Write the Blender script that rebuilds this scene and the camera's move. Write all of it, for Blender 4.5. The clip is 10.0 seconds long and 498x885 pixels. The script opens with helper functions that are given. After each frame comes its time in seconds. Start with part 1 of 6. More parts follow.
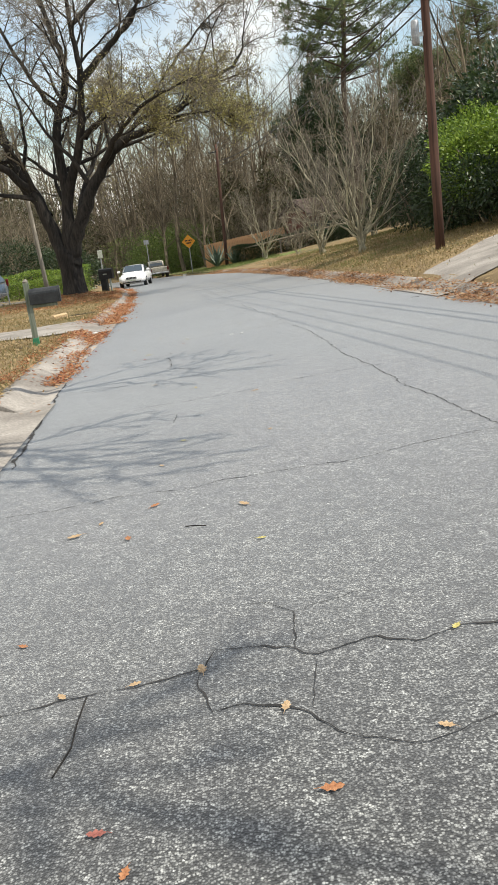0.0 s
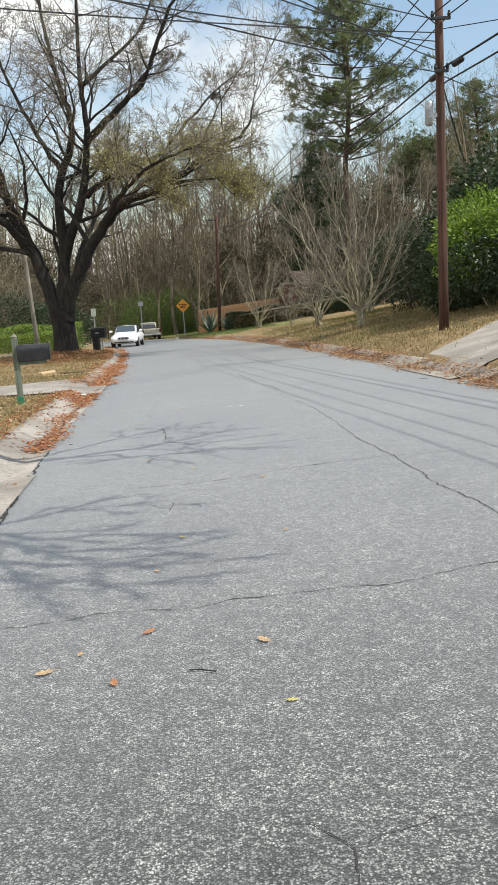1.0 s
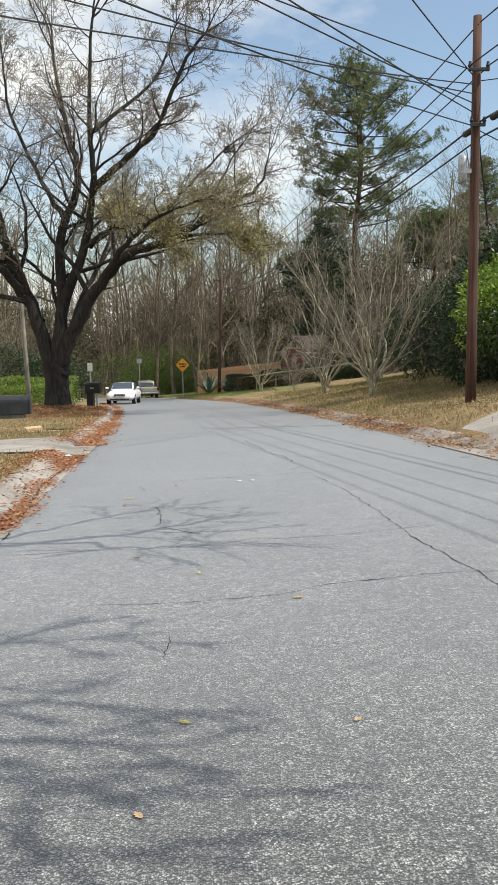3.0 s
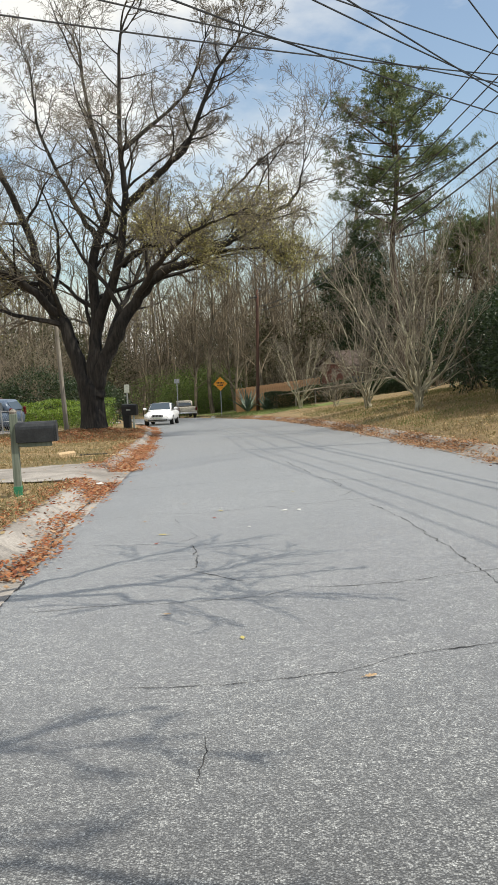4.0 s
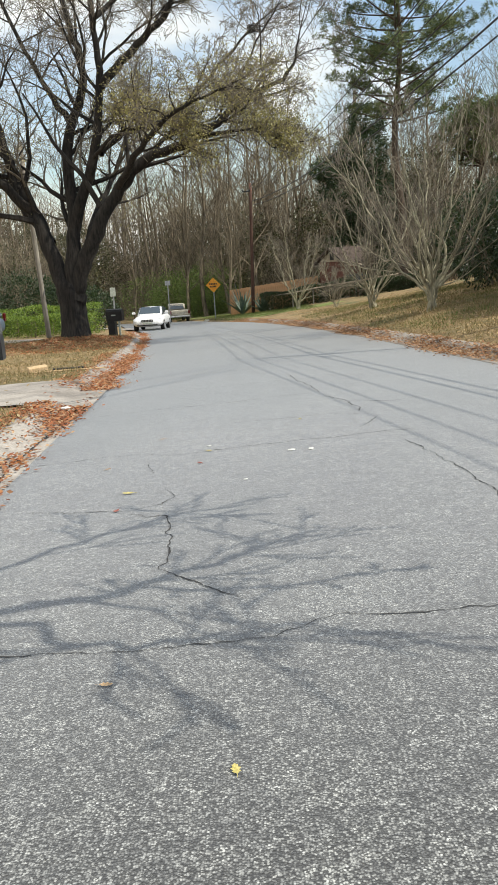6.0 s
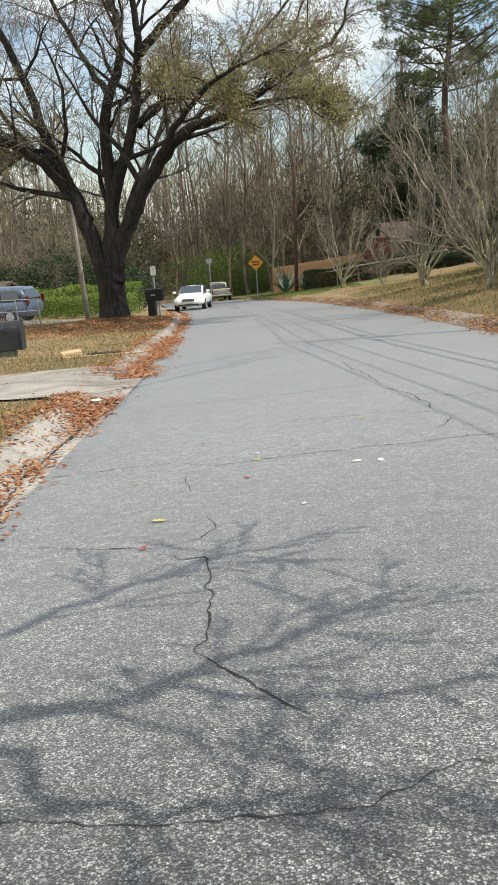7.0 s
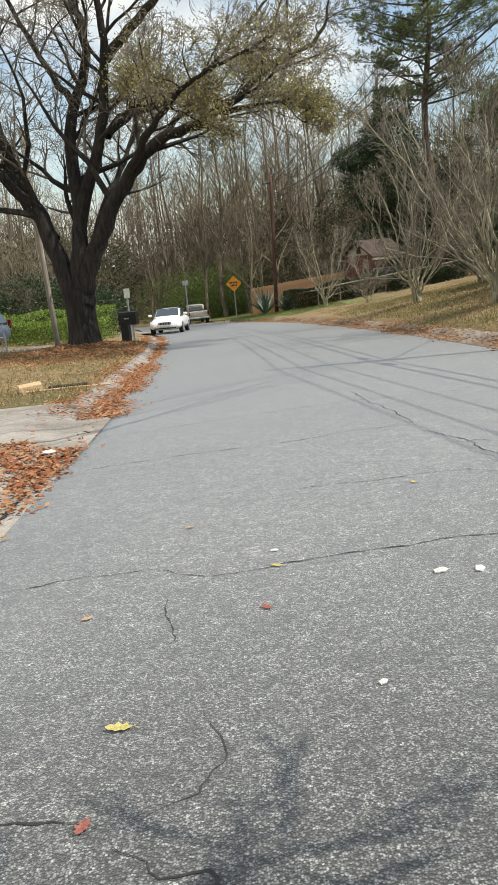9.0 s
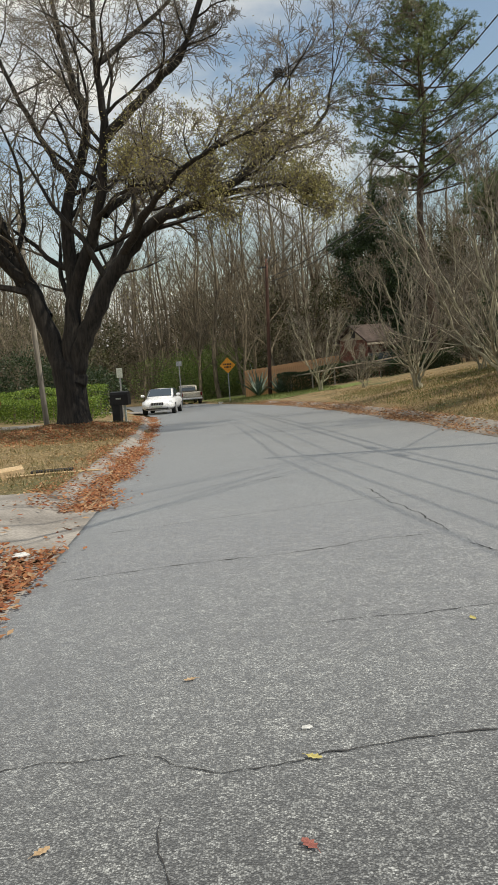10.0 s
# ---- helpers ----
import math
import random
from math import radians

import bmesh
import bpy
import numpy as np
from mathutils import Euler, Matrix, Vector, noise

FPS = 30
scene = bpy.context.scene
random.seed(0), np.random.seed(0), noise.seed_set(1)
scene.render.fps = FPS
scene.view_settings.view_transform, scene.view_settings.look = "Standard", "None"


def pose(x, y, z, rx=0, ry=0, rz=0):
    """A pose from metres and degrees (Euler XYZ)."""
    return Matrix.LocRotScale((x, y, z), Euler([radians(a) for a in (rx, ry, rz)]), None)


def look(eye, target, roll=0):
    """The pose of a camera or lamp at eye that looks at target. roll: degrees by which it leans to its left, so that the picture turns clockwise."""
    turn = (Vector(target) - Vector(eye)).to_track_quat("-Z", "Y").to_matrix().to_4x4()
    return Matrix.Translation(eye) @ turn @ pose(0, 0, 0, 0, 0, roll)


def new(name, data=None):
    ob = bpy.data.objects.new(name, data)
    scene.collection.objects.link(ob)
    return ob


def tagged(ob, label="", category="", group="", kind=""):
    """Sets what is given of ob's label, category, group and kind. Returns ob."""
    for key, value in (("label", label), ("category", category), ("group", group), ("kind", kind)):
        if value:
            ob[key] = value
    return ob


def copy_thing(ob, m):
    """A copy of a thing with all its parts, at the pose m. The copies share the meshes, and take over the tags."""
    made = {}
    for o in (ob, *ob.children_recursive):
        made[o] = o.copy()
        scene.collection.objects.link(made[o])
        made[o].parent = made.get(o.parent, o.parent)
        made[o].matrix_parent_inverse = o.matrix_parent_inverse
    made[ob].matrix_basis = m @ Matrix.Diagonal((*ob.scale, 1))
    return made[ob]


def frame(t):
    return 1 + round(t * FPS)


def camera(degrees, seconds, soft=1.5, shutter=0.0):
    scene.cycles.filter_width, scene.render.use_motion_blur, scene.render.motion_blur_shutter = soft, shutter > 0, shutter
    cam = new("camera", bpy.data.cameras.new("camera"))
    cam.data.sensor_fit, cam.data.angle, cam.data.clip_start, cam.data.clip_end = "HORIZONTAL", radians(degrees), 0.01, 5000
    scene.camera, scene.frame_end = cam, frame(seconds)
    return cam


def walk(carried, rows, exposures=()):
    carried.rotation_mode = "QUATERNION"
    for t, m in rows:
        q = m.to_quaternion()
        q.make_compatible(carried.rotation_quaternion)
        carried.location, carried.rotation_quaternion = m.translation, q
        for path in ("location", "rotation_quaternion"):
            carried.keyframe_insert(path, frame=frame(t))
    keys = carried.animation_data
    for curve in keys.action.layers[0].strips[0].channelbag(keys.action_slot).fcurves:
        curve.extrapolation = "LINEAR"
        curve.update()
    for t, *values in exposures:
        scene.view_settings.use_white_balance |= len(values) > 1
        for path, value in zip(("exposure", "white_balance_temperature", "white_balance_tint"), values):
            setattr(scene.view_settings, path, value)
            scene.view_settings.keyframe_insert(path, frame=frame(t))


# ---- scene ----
cam = camera(32.3, 10.0, 1.0)
ROWS = [
    (0.0, 0.084, 0.008, 1.529, -1.92, -15.66, 7.13),
    (0.5, 0.005, 0.493, 1.530, -2.90, -12.18, 6.26),
    (1.0, -0.100, 1.002, 1.513, -2.31, -11.33, 3.53),
    (1.5, -0.161, 1.629, 1.489, -3.07, -10.17, 4.60),
    (2.0, -0.298, 2.190, 1.340, -2.76, -15.15, 4.48),
    (2.5, -0.276, 2.707, 1.337, -3.50, -10.02, 1.15),
    (4.0, -0.296, 4.276, 1.297, 0.12, -5.91, 2.47),
    (4.5, -0.307, 4.964, 1.231, -0.19, -10.63, 4.55),
    (5.0, -0.334, 5.566, 1.213, -3.68, -10.90, 5.16),
    (5.5, -0.338, 6.115, 1.193, -2.57, -14.70, 3.45),
    (6.0, -0.291, 6.698, 1.189, -0.27, -12.43, 3.56),
    (7.5, -0.446, 8.529, 1.098, 2.74, -14.13, 4.06),
    (8.0, -0.478, 9.045, 1.044, 0.49, -11.94, 4.36),
    (8.5, -0.617, 9.683, 1.009, -0.33, -12.65, 4.52),
    (9.0, -0.676, 10.330, 0.959, 0.80, -12.36, 5.12),
    (9.5, -0.746, 10.856, 0.992, 1.05, -6.31, 4.11),
    (10.0, -0.842, 11.472, 0.936, 0.30, -7.04, 3.97),
]
walk(cam, [(t, pose(x, y, z, 90 + pitch, roll, yaw)) for t, x, y, z, yaw, pitch, roll in ROWS],
     [(0.0, 0.08, 6900, 7), (0.5, 0.0, 6800, 7), (1.0, 0.05, 6700, 6), (1.5, -0.04, 6750, 6), (2.0, 0.0, 6700, 7), (2.5, 0.0, 6700, 7), (4.5, -0.05, 6850, 7), (6.0, 0.07, 6800, 6), (7.5, 0.02, 6850, 6), (8.0, -0.06, 6850, 5), (8.5, 0.06, 6850, 6), (9.0, 0.0, 6850, 6), (9.5, -0.42, 6950, 7), (10.0, -0.38, 7000, 6)])

# ---- world, sun, exposure ----
SUN_DIR = Vector((0.943 * math.cos(radians(54)), -0.333 * math.cos(radians(54)), math.sin(radians(54)))).normalized()
sun_data = bpy.data.lights.new("sun", "SUN")
sun_data.energy, sun_data.angle, sun_data.color = 5.0, radians(0.4), (1.0, 0.95, 0.88)
sun = new("sun", sun_data)
sun.matrix_world = look(SUN_DIR * 60, (0, 0, 0))

world = bpy.data.worlds.new("sky")
scene.world = world
world.use_nodes = True
wn, wl = world.node_tree.nodes, world.node_tree.links
wn.clear()
w_out, w_bg = wn.new("ShaderNodeOutputWorld"), wn.new("ShaderNodeBackground")
w_sky = wn.new("ShaderNodeTexSky")
w_sky.sky_type, w_sky.sun_disc = "NISHITA", False
w_sky.sun_elevation, w_sky.sun_rotation = radians(54), radians(109.4)
w_sky.air_density, w_sky.dust_density, w_sky.ozone_density = 1.2, 1.0, 2.0
w_bg.inputs["Strength"].default_value = 0.076
w_tc, w_map = wn.new("ShaderNodeTexCoord"), wn.new("ShaderNodeMapping")
w_map.inputs["Scale"].default_value = (1.0, 1.0, 2.2)
w_map.inputs["Location"].default_value = (0.55, 0.1, 0.3)
w_noise, w_ramp, w_mix = wn.new("ShaderNodeTexNoise"), wn.new("ShaderNodeValToRGB"), wn.new("ShaderNodeMix")
w_noise.inputs["Scale"].default_value, w_noise.inputs["Detail"].default_value = 2.6, 9
w_noise.inputs["Roughness"].default_value = 0.55
w_ramp.color_ramp.elements[0].position, w_ramp.color_ramp.elements[1].position = 0.44, 0.63
w_ramp.color_ramp.elements[0].color = (0.08, 0.08, 0.08, 1)
w_mix.data_type = "RGBA"
w_mix.inputs[7].default_value = (13.6, 13.7, 13.9, 1)
wl.new(w_tc.outputs["Generated"], w_map.inputs["Vector"])
wl.new(w_map.outputs["Vector"], w_noise.inputs["Vector"])
w_side, w_cover = wn.new("ShaderNodeSeparateXYZ"), wn.new("ShaderNodeMath")
w_cover.operation = "MULTIPLY_ADD"
w_cover.inputs[1].default_value = -0.3
wl.new(w_tc.outputs["Generated"], w_side.inputs["Vector"])
wl.new(w_side.outputs["X"], w_cover.inputs[0])
wl.new(w_noise.outputs["Fac"], w_cover.inputs[2])
wl.new(w_cover.outputs["Value"], w_ramp.inputs["Fac"])
wl.new(w_ramp.outputs["Color"], w_mix.inputs[0])
w_gain = wn.new("ShaderNodeMix")
w_gain.data_type, w_gain.blend_type = "RGBA", "MULTIPLY"
w_gain.inputs[0].default_value, w_gain.inputs[7].default_value = 1.0, (1.85, 1.95, 2.05, 1)
wl.new(w_sky.outputs["Color"], w_gain.inputs[6])
wl.new(w_gain.outputs[2], w_mix.inputs[6])
wl.new(w_mix.outputs[2], w_bg.inputs["Color"])
wl.new(w_bg.outputs["Background"], w_out.inputs["Surface"])


# ---- materials ----
def material(name, rough=0.8, metal=0.0):
    m = bpy.data.materials.new(name)
    m.use_nodes = True
    b = m.node_tree.nodes["Principled BSDF"]
    b.inputs["Roughness"].default_value, b.inputs["Metallic"].default_value = rough, metal
    return m, m.node_tree.nodes, m.node_tree.links, b


def ramp(n, l, source, stops):
    r = n.new("ShaderNodeValToRGB")
    els = r.color_ramp.elements
    while len(els) < len(stops):
        els.new(0.5)
    for e, (p, c) in zip(els, stops):
        e.position, e.color = p, (*c, 1)
    l.new(source, r.inputs["Fac"])
    return r.outputs["Color"]


def noise_tex(n, l, scale, detail=4, rough=0.55, vector=None):
    t = n.new("ShaderNodeTexNoise")
    t.inputs["Scale"].default_value, t.inputs["Detail"].default_value, t.inputs["Roughness"].default_value = scale, detail, rough
    if vector is not None:
        l.new(vector, t.inputs["Vector"])
    return t.outputs["Fac"]


def blend(n, l, fac, a, b, mode="MIX"):
    m = n.new("ShaderNodeMix")
    m.data_type, m.blend_type = "RGBA", mode
    for s, v in ((0, fac), (6, a), (7, b)):
        if isinstance(v, (int, float)):
            m.inputs[s].default_value = v
        elif isinstance(v, tuple):
            m.inputs[s].default_value = (*v, 1)
        else:
            l.new(v, m.inputs[s])
    return m.outputs[2]


def bump(n, l, b, height, strength, distance):
    k = n.new("ShaderNodeBump")
    k.inputs["Strength"].default_value, k.inputs["Distance"].default_value = strength, distance
    l.new(height, k.inputs["Height"])
    l.new(k.outputs["Normal"], b.inputs["Normal"])


def coords(n, kind="Object"):
    return n.new("ShaderNodeTexCoord").outputs[kind]


def mottled(name, c1, c2, scale, rough=0.85, fine=6.0, relief=0.3, depth=0.01, metal=0.0, spread=0.12):
    """Two colours mixed at a coarse and a fine scale, with relief."""
    m, n, l, b = material(name, rough, metal)
    v = coords(n)
    coarse, small = noise_tex(n, l, scale, 5, 0.6, v), noise_tex(n, l, scale * fine, 4, 0.6, v)
    lo, hi = 0.5 - spread, 0.5 + spread
    a = ramp(n, l, coarse, [(lo, c1), (hi, c2)])
    s = ramp(n, l, small, [(0.3, (0.72, 0.72, 0.72)), (0.7, (1.25, 1.25, 1.25))])
    l.new(blend(n, l, 1.0, a, s, "MULTIPLY"), b.inputs["Base Color"])
    bump(n, l, b, small, relief, depth)
    return m


def foliage(name, colours, rough=0.6):
    """Leaves whose colour varies leaf by leaf."""
    m, n, l, b = material(name, rough)
    g = n.new("ShaderNodeNewGeometry")
    c = ramp(n, l, g.outputs["Random Per Island"], [(i / (len(colours) - 1), k) for i, k in enumerate(colours)])
    l.new(c, b.inputs["Base Color"])
    tr = n.new("ShaderNodeBsdfTranslucent")
    l.new(c, tr.inputs["Color"])
    mx = n.new("ShaderNodeMixShader")
    mx.inputs[0].default_value = 0.3
    l.new(b.outputs["BSDF"], mx.inputs[1])
    l.new(tr.outputs["BSDF"], mx.inputs[2])
    l.new(mx.outputs["Shader"], n["Material Output"].inputs["Surface"])
    return m


def asphalt_material():
    """Pale worn stones in dark binder, speckled at every scale from a centimetre to a few metres."""
    m, n, l, b = material("aged_asphalt", 0.88)
    v = coords(n)
    cells = n.new("ShaderNodeTexVoronoi")
    cells.inputs["Scale"].default_value = 140
    l.new(v, cells.inputs["Vector"])
    sep = n.new("ShaderNodeSeparateColor")
    l.new(cells.outputs["Color"], sep.inputs["Color"])
    stone = ramp(n, l, sep.outputs["Red"], [(0.0, (0.025, 0.025, 0.025)), (0.3, (0.06, 0.06, 0.059)), (0.44, (0.225, 0.23, 0.236)), (1.0, (0.42, 0.43, 0.442))])
    gap = ramp(n, l, cells.outputs["Distance"], [(0.35, (1, 1, 1)), (0.72, (0.12, 0.12, 0.12))])
    c = blend(n, l, 1.0, stone, gap, "MULTIPLY")
    for scale, detail, lo in ((88, 2, 0.38), (26, 3, 0.6), (10, 3, 0.76), (4, 4, 0.88), (0.45, 6, 0.86)):
        octave = ramp(n, l, noise_tex(n, l, scale, detail, 0.62, v), [(0.37, (lo, lo, lo)), (0.63, (2 - lo, 2 - lo, 1.98 - lo))])
        c = blend(n, l, 1.0, c, octave, "MULTIPLY")
    c = blend(n, l, 1.0, c, (0.6, 0.596, 0.588), "MULTIPLY")
    l.new(c, b.inputs["Base Color"])
    bump(n, l, b, cells.outputs["Distance"], 0.35, 0.004)
    b.inputs["Specular IOR Level"].default_value = 0.35
    b.inputs["Sheen Weight"].default_value, b.inputs["Sheen Roughness"].default_value = 0.66, 0.5
    return m


def lawn_material(name, dry1, dry2, green):
    m, n, l, b = material(name, 0.95)
    v = coords(n)
    a = ramp(n, l, noise_tex(n, l, 1.3, 6, 0.65, v), [(0.35, dry1), (0.65, dry2)])
    a = blend(n, l, ramp(n, l, noise_tex(n, l, 0.35, 5, 0.6, v), [(0.5, (0, 0, 0)), (0.68, (1, 1, 1))]), a, green)
    s = ramp(n, l, noise_tex(n, l, 38, 5, 0.7, v), [(0.3, (0.45, 0.45, 0.45)), (0.7, (1.45, 1.45, 1.45))])
    l.new(blend(n, l, 1.0, a, s, "MULTIPLY"), b.inputs["Base Color"])
    bump(n, l, b, noise_tex(n, l, 45, 4, 0.7, v), 0.8, 0.03)
    return m


def bark_material(name, dark, light, stretch=(14, 14, 2.2), depth=0.03):
    m, n, l, b = material(name, 0.92)
    mp = n.new("ShaderNodeMapping")
    mp.inputs["Scale"].default_value = stretch
    l.new(coords(n), mp.inputs["Vector"])
    f = noise_tex(n, l, 1.0, 6, 0.65, mp.outputs["Vector"])
    big = ramp(n, l, noise_tex(n, l, 0.9, 3, 0.5, coords(n)), [(0.3, (0.75, 0.75, 0.75)), (0.7, (1.25, 1.25, 1.2))])
    l.new(blend(n, l, 1.0, ramp(n, l, f, [(0.35, dark), (0.68, light)]), big, "MULTIPLY"), b.inputs["Base Color"])
    bump(n, l, b, f, 0.9, depth)
    return m


ASPHALT = asphalt_material()
CRACK = mottled("crack_filler", (0.018, 0.018, 0.018), (0.045, 0.042, 0.04), 8, 0.95)
CONCRETE = mottled("weathered_concrete", (0.2, 0.18, 0.158), (0.34, 0.31, 0.275), 1.1, 0.9, 30, 0.3, 0.006)
LAWN = lawn_material("dormant_lawn", (0.18, 0.122, 0.058), (0.31, 0.222, 0.108), (0.11, 0.11, 0.04))
BARK = bark_material("oak_bark", (0.006, 0.005, 0.004), (0.042, 0.035, 0.029))
TWIG = bark_material("twig_bark", (0.085, 0.072, 0.056), (0.24, 0.205, 0.16), (5, 5, 5), 0.004)
PALE_BARK = bark_material("crape_myrtle_bark", (0.19, 0.174, 0.12), (0.45, 0.42, 0.308), (8, 8, 2), 0.006)
WOOD_BARK = bark_material("woodland_bark", (0.06, 0.046, 0.03), (0.29, 0.238, 0.168), (9, 9, 1.5), 0.012)
PINE_BARK = bark_material("pine_bark", (0.03, 0.022, 0.017), (0.12, 0.085, 0.06))
POLE_WOOD = bark_material("creosoted_pole_wood", (0.042, 0.022, 0.016), (0.12, 0.058, 0.041), (18, 18, 0.7), 0.006)
GREY_WOOD = bark_material("weathered_grey_wood", (0.15, 0.135, 0.115), (0.32, 0.29, 0.25), (20, 20, 1.0), 0.005)
BUDS = foliage("young_oak_leaves", [(0.25, 0.23, 0.075), (0.34, 0.31, 0.11), (0.42, 0.37, 0.15)])
PINE_NEEDLES = foliage("pine_needles", [(0.035, 0.065, 0.022), (0.1, 0.135, 0.045), (0.2, 0.22, 0.075)], 0.5)
HEDGE_LEAF = foliage("hedge_leaves", [(0.07, 0.13, 0.018), (0.15, 0.24, 0.03), (0.27, 0.36, 0.05)], 0.45)
# Colour of dark evergreens, and of the shade painted under the bright hedge.
DARK_LEAF = foliage("dark_evergreen_and_shaded_leaves", [(0.012, 0.026, 0.01), (0.03, 0.055, 0.018), (0.055, 0.085, 0.028)], 0.4)
VINE_LEAF = foliage("understory_leaves", [(0.06, 0.11, 0.022), (0.14, 0.205, 0.042), (0.24, 0.29, 0.085)], 0.6)
WOODS_LEAF = foliage("dusky_woodland_leaves", [(0.026, 0.03, 0.012), (0.07, 0.072, 0.028), (0.12, 0.112, 0.048)], 0.6)
DEAD_LEAF = foliage("fallen_oak_leaves", [(0.17, 0.05, 0.022), (0.32, 0.105, 0.04), (0.45, 0.2, 0.08), (0.25, 0.125, 0.065), (0.52, 0.34, 0.19)], 0.7)
BROWN_LEAF = foliage("brown_kerb_leaves", [(0.19, 0.085, 0.04), (0.31, 0.15, 0.072), (0.4, 0.24, 0.125), (0.24, 0.145, 0.08), (0.45, 0.32, 0.19)], 0.75)
TAN_LEAF = foliage("bleached_leaves", [(0.24, 0.17, 0.08), (0.36, 0.26, 0.13), (0.44, 0.34, 0.19), (0.3, 0.19, 0.08)], 0.8)
STRAW = foliage("dry_grass_blades", [(0.17, 0.122, 0.055), (0.28, 0.21, 0.096), (0.12, 0.12, 0.038), (0.35, 0.275, 0.145)], 0.9)
GREEN_BLADE = foliage("green_grass_blades", [(0.06, 0.1, 0.02), (0.12, 0.16, 0.04), (0.22, 0.2, 0.08)], 0.8)


# ---- helpers for meshes ----
class Buf:
    """Vertices and faces of one mesh."""

    def __init__(self, *finer):
        self.v, self.f, self.finer = [], [], finer

    def tube(self, pts, radii, sides=6, cap=True):
        n0, k = len(self.v), len(pts)
        ref = Vector((0.31, 0.17, 0.93))
        for i, p in enumerate(pts):
            d = (pts[min(i + 1, k - 1)] - pts[max(i - 1, 0)]).normalized()
            if abs(d.dot(ref)) > 0.95:
                ref = Vector((0.9, 0.3, 0.1))
            a = d.cross(ref).normalized()
            c = d.cross(a)
            for j in range(sides):
                w = 2 * math.pi * j / sides
                self.v.append(p + (a * math.cos(w) + c * math.sin(w)) * radii[i])
        for i in range(k - 1):
            for j in range(sides):
                q, r = n0 + i * sides, (j + 1) % sides
                self.f.append((q + j, q + r, q + sides + r, q + sides + j))
        if cap:
            self.f.append(tuple(n0 + (k - 1) * sides + j for j in range(sides)))
            self.f.append(tuple(n0 + j for j in reversed(range(sides))))

    def leaf(self, p, d, up, length, width):
        """A leaf of two triangles, creased along its midrib."""
        s = d.cross(up).normalized() * width / 2
        n0 = len(self.v)
        self.v += [p, p + d * length * 0.5 + s, p + d * length, p + d * length * 0.5 - s + up * width * 0.12]
        self.f += [(n0, n0 + 1, n0 + 2), (n0, n0 + 2, n0 + 3)]

    def box(self, lo, hi, m=None, bevel=0.0):
        x0, y0, z0 = lo
        x1, y1, z1 = hi
        n0 = len(self.v)
        e = bevel
        if e <= 0:
            co = [(x, y, z) for z in (z0, z1) for y in (y0, y1) for x in (x0, x1)]
            fa = [(0, 2, 3, 1), (4, 5, 7, 6), (0, 1, 5, 4), (2, 6, 7, 3), (0, 4, 6, 2), (1, 3, 7, 5)]
        else:
            co = []
            for z, i in ((z0, e), (z0 + e, 0), (z1 - e, 0), (z1, e)):
                co += [(x0 + i, y0 + i, z), (x1 - i, y0 + i, z), (x1 - i, y1 - i, z), (x0 + i, y1 - i, z)]
            fa = [(3, 2, 1, 0), (12, 13, 14, 15)]
            for r in range(3):
                for j in range(4):
                    k = (j + 1) % 4
                    fa.append((r * 4 + j, r * 4 + k, r * 4 + 4 + k, r * 4 + 4 + j))
        for c in co:
            c = Vector(c)
            self.v.append(m @ c if m is not None else c)
        self.f += [tuple(n0 + i for i in q) for q in fa]

    def prism(self, outline, x0, x1, m=None):
        """An outline in y and z, drawn out along x."""
        n0, k = len(self.v), len(outline)
        for x in (x0, x1):
            for y, z in outline:
                c = Vector((x, y, z))
                self.v.append(m @ c if m is not None else c)
        for j in range(k):
            r = (j + 1) % k
            self.f.append((n0 + j, n0 + r, n0 + k + r, n0 + k + j))
        self.f.append(tuple(n0 + j for j in reversed(range(k))))
        self.f.append(tuple(n0 + k + j for j in range(k)))

    def mesh(self, name, mat, smooth=False):
        me = bpy.data.meshes.new(name)
        me.from_pydata([tuple(p) for p in self.v], [], self.f)
        me.materials.append(mat)
        if smooth:
            me.polygons.foreach_set("use_smooth", [True] * len(me.polygons))
        me.update()
        return me


def part(name, buf, mat, parent=None, label="", smooth=False):
    ob = new(name, buf.mesh(name, mat, smooth))
    if parent is not None:
        ob.parent = parent
    if label:
        tagged(ob, label)
    return ob


def empty(name, m, label, category, group="", kind=""):
    ob = new(name)
    ob.empty_display_size = 0.2
    ob.matrix_basis = m
    return tagged(ob, label, category, group, kind)


# ---- the lie of the land ----
CENTRE = [(4.4, -60), (3.2, -30), (1.75, -3), (1.2, 6), (0.73, 13), (0.3, 20), (-0.66, 34), (-1.75, 45), (-2.85, 53), (-4.4, 61), (-5.9, 68), (-7.3, 76), (-9.0, 84), (-12.5, 91), (-20, 97), (-34, 101), (-75, 104)]
HALF = 3.05


def centreline(step=0.25):
    out = []
    c = [Vector(p) for p in CENTRE]
    c = [2 * c[0] - c[1]] + c + [2 * c[-1] - c[-2]]
    for i in range(1, len(c) - 2):
        n = max(2, int((c[i + 1] - c[i]).length / step))
        for j in range(n):
            t = j / n
            out.append(0.5 * (2 * c[i] + (c[i + 1] - c[i - 1]) * t + (2 * c[i - 1] - 5 * c[i] + 4 * c[i + 1] - c[i + 2]) * t * t + (3 * c[i] - c[i - 1] - 3 * c[i + 1] + c[i + 2]) * t ** 3))
    return out


LINE = centreline()
LINE_XY = np.array([(p.x, p.y) for p in LINE])
TAN = np.gradient(LINE_XY, axis=0)
TAN /= np.linalg.norm(TAN, axis=1)[:, None]


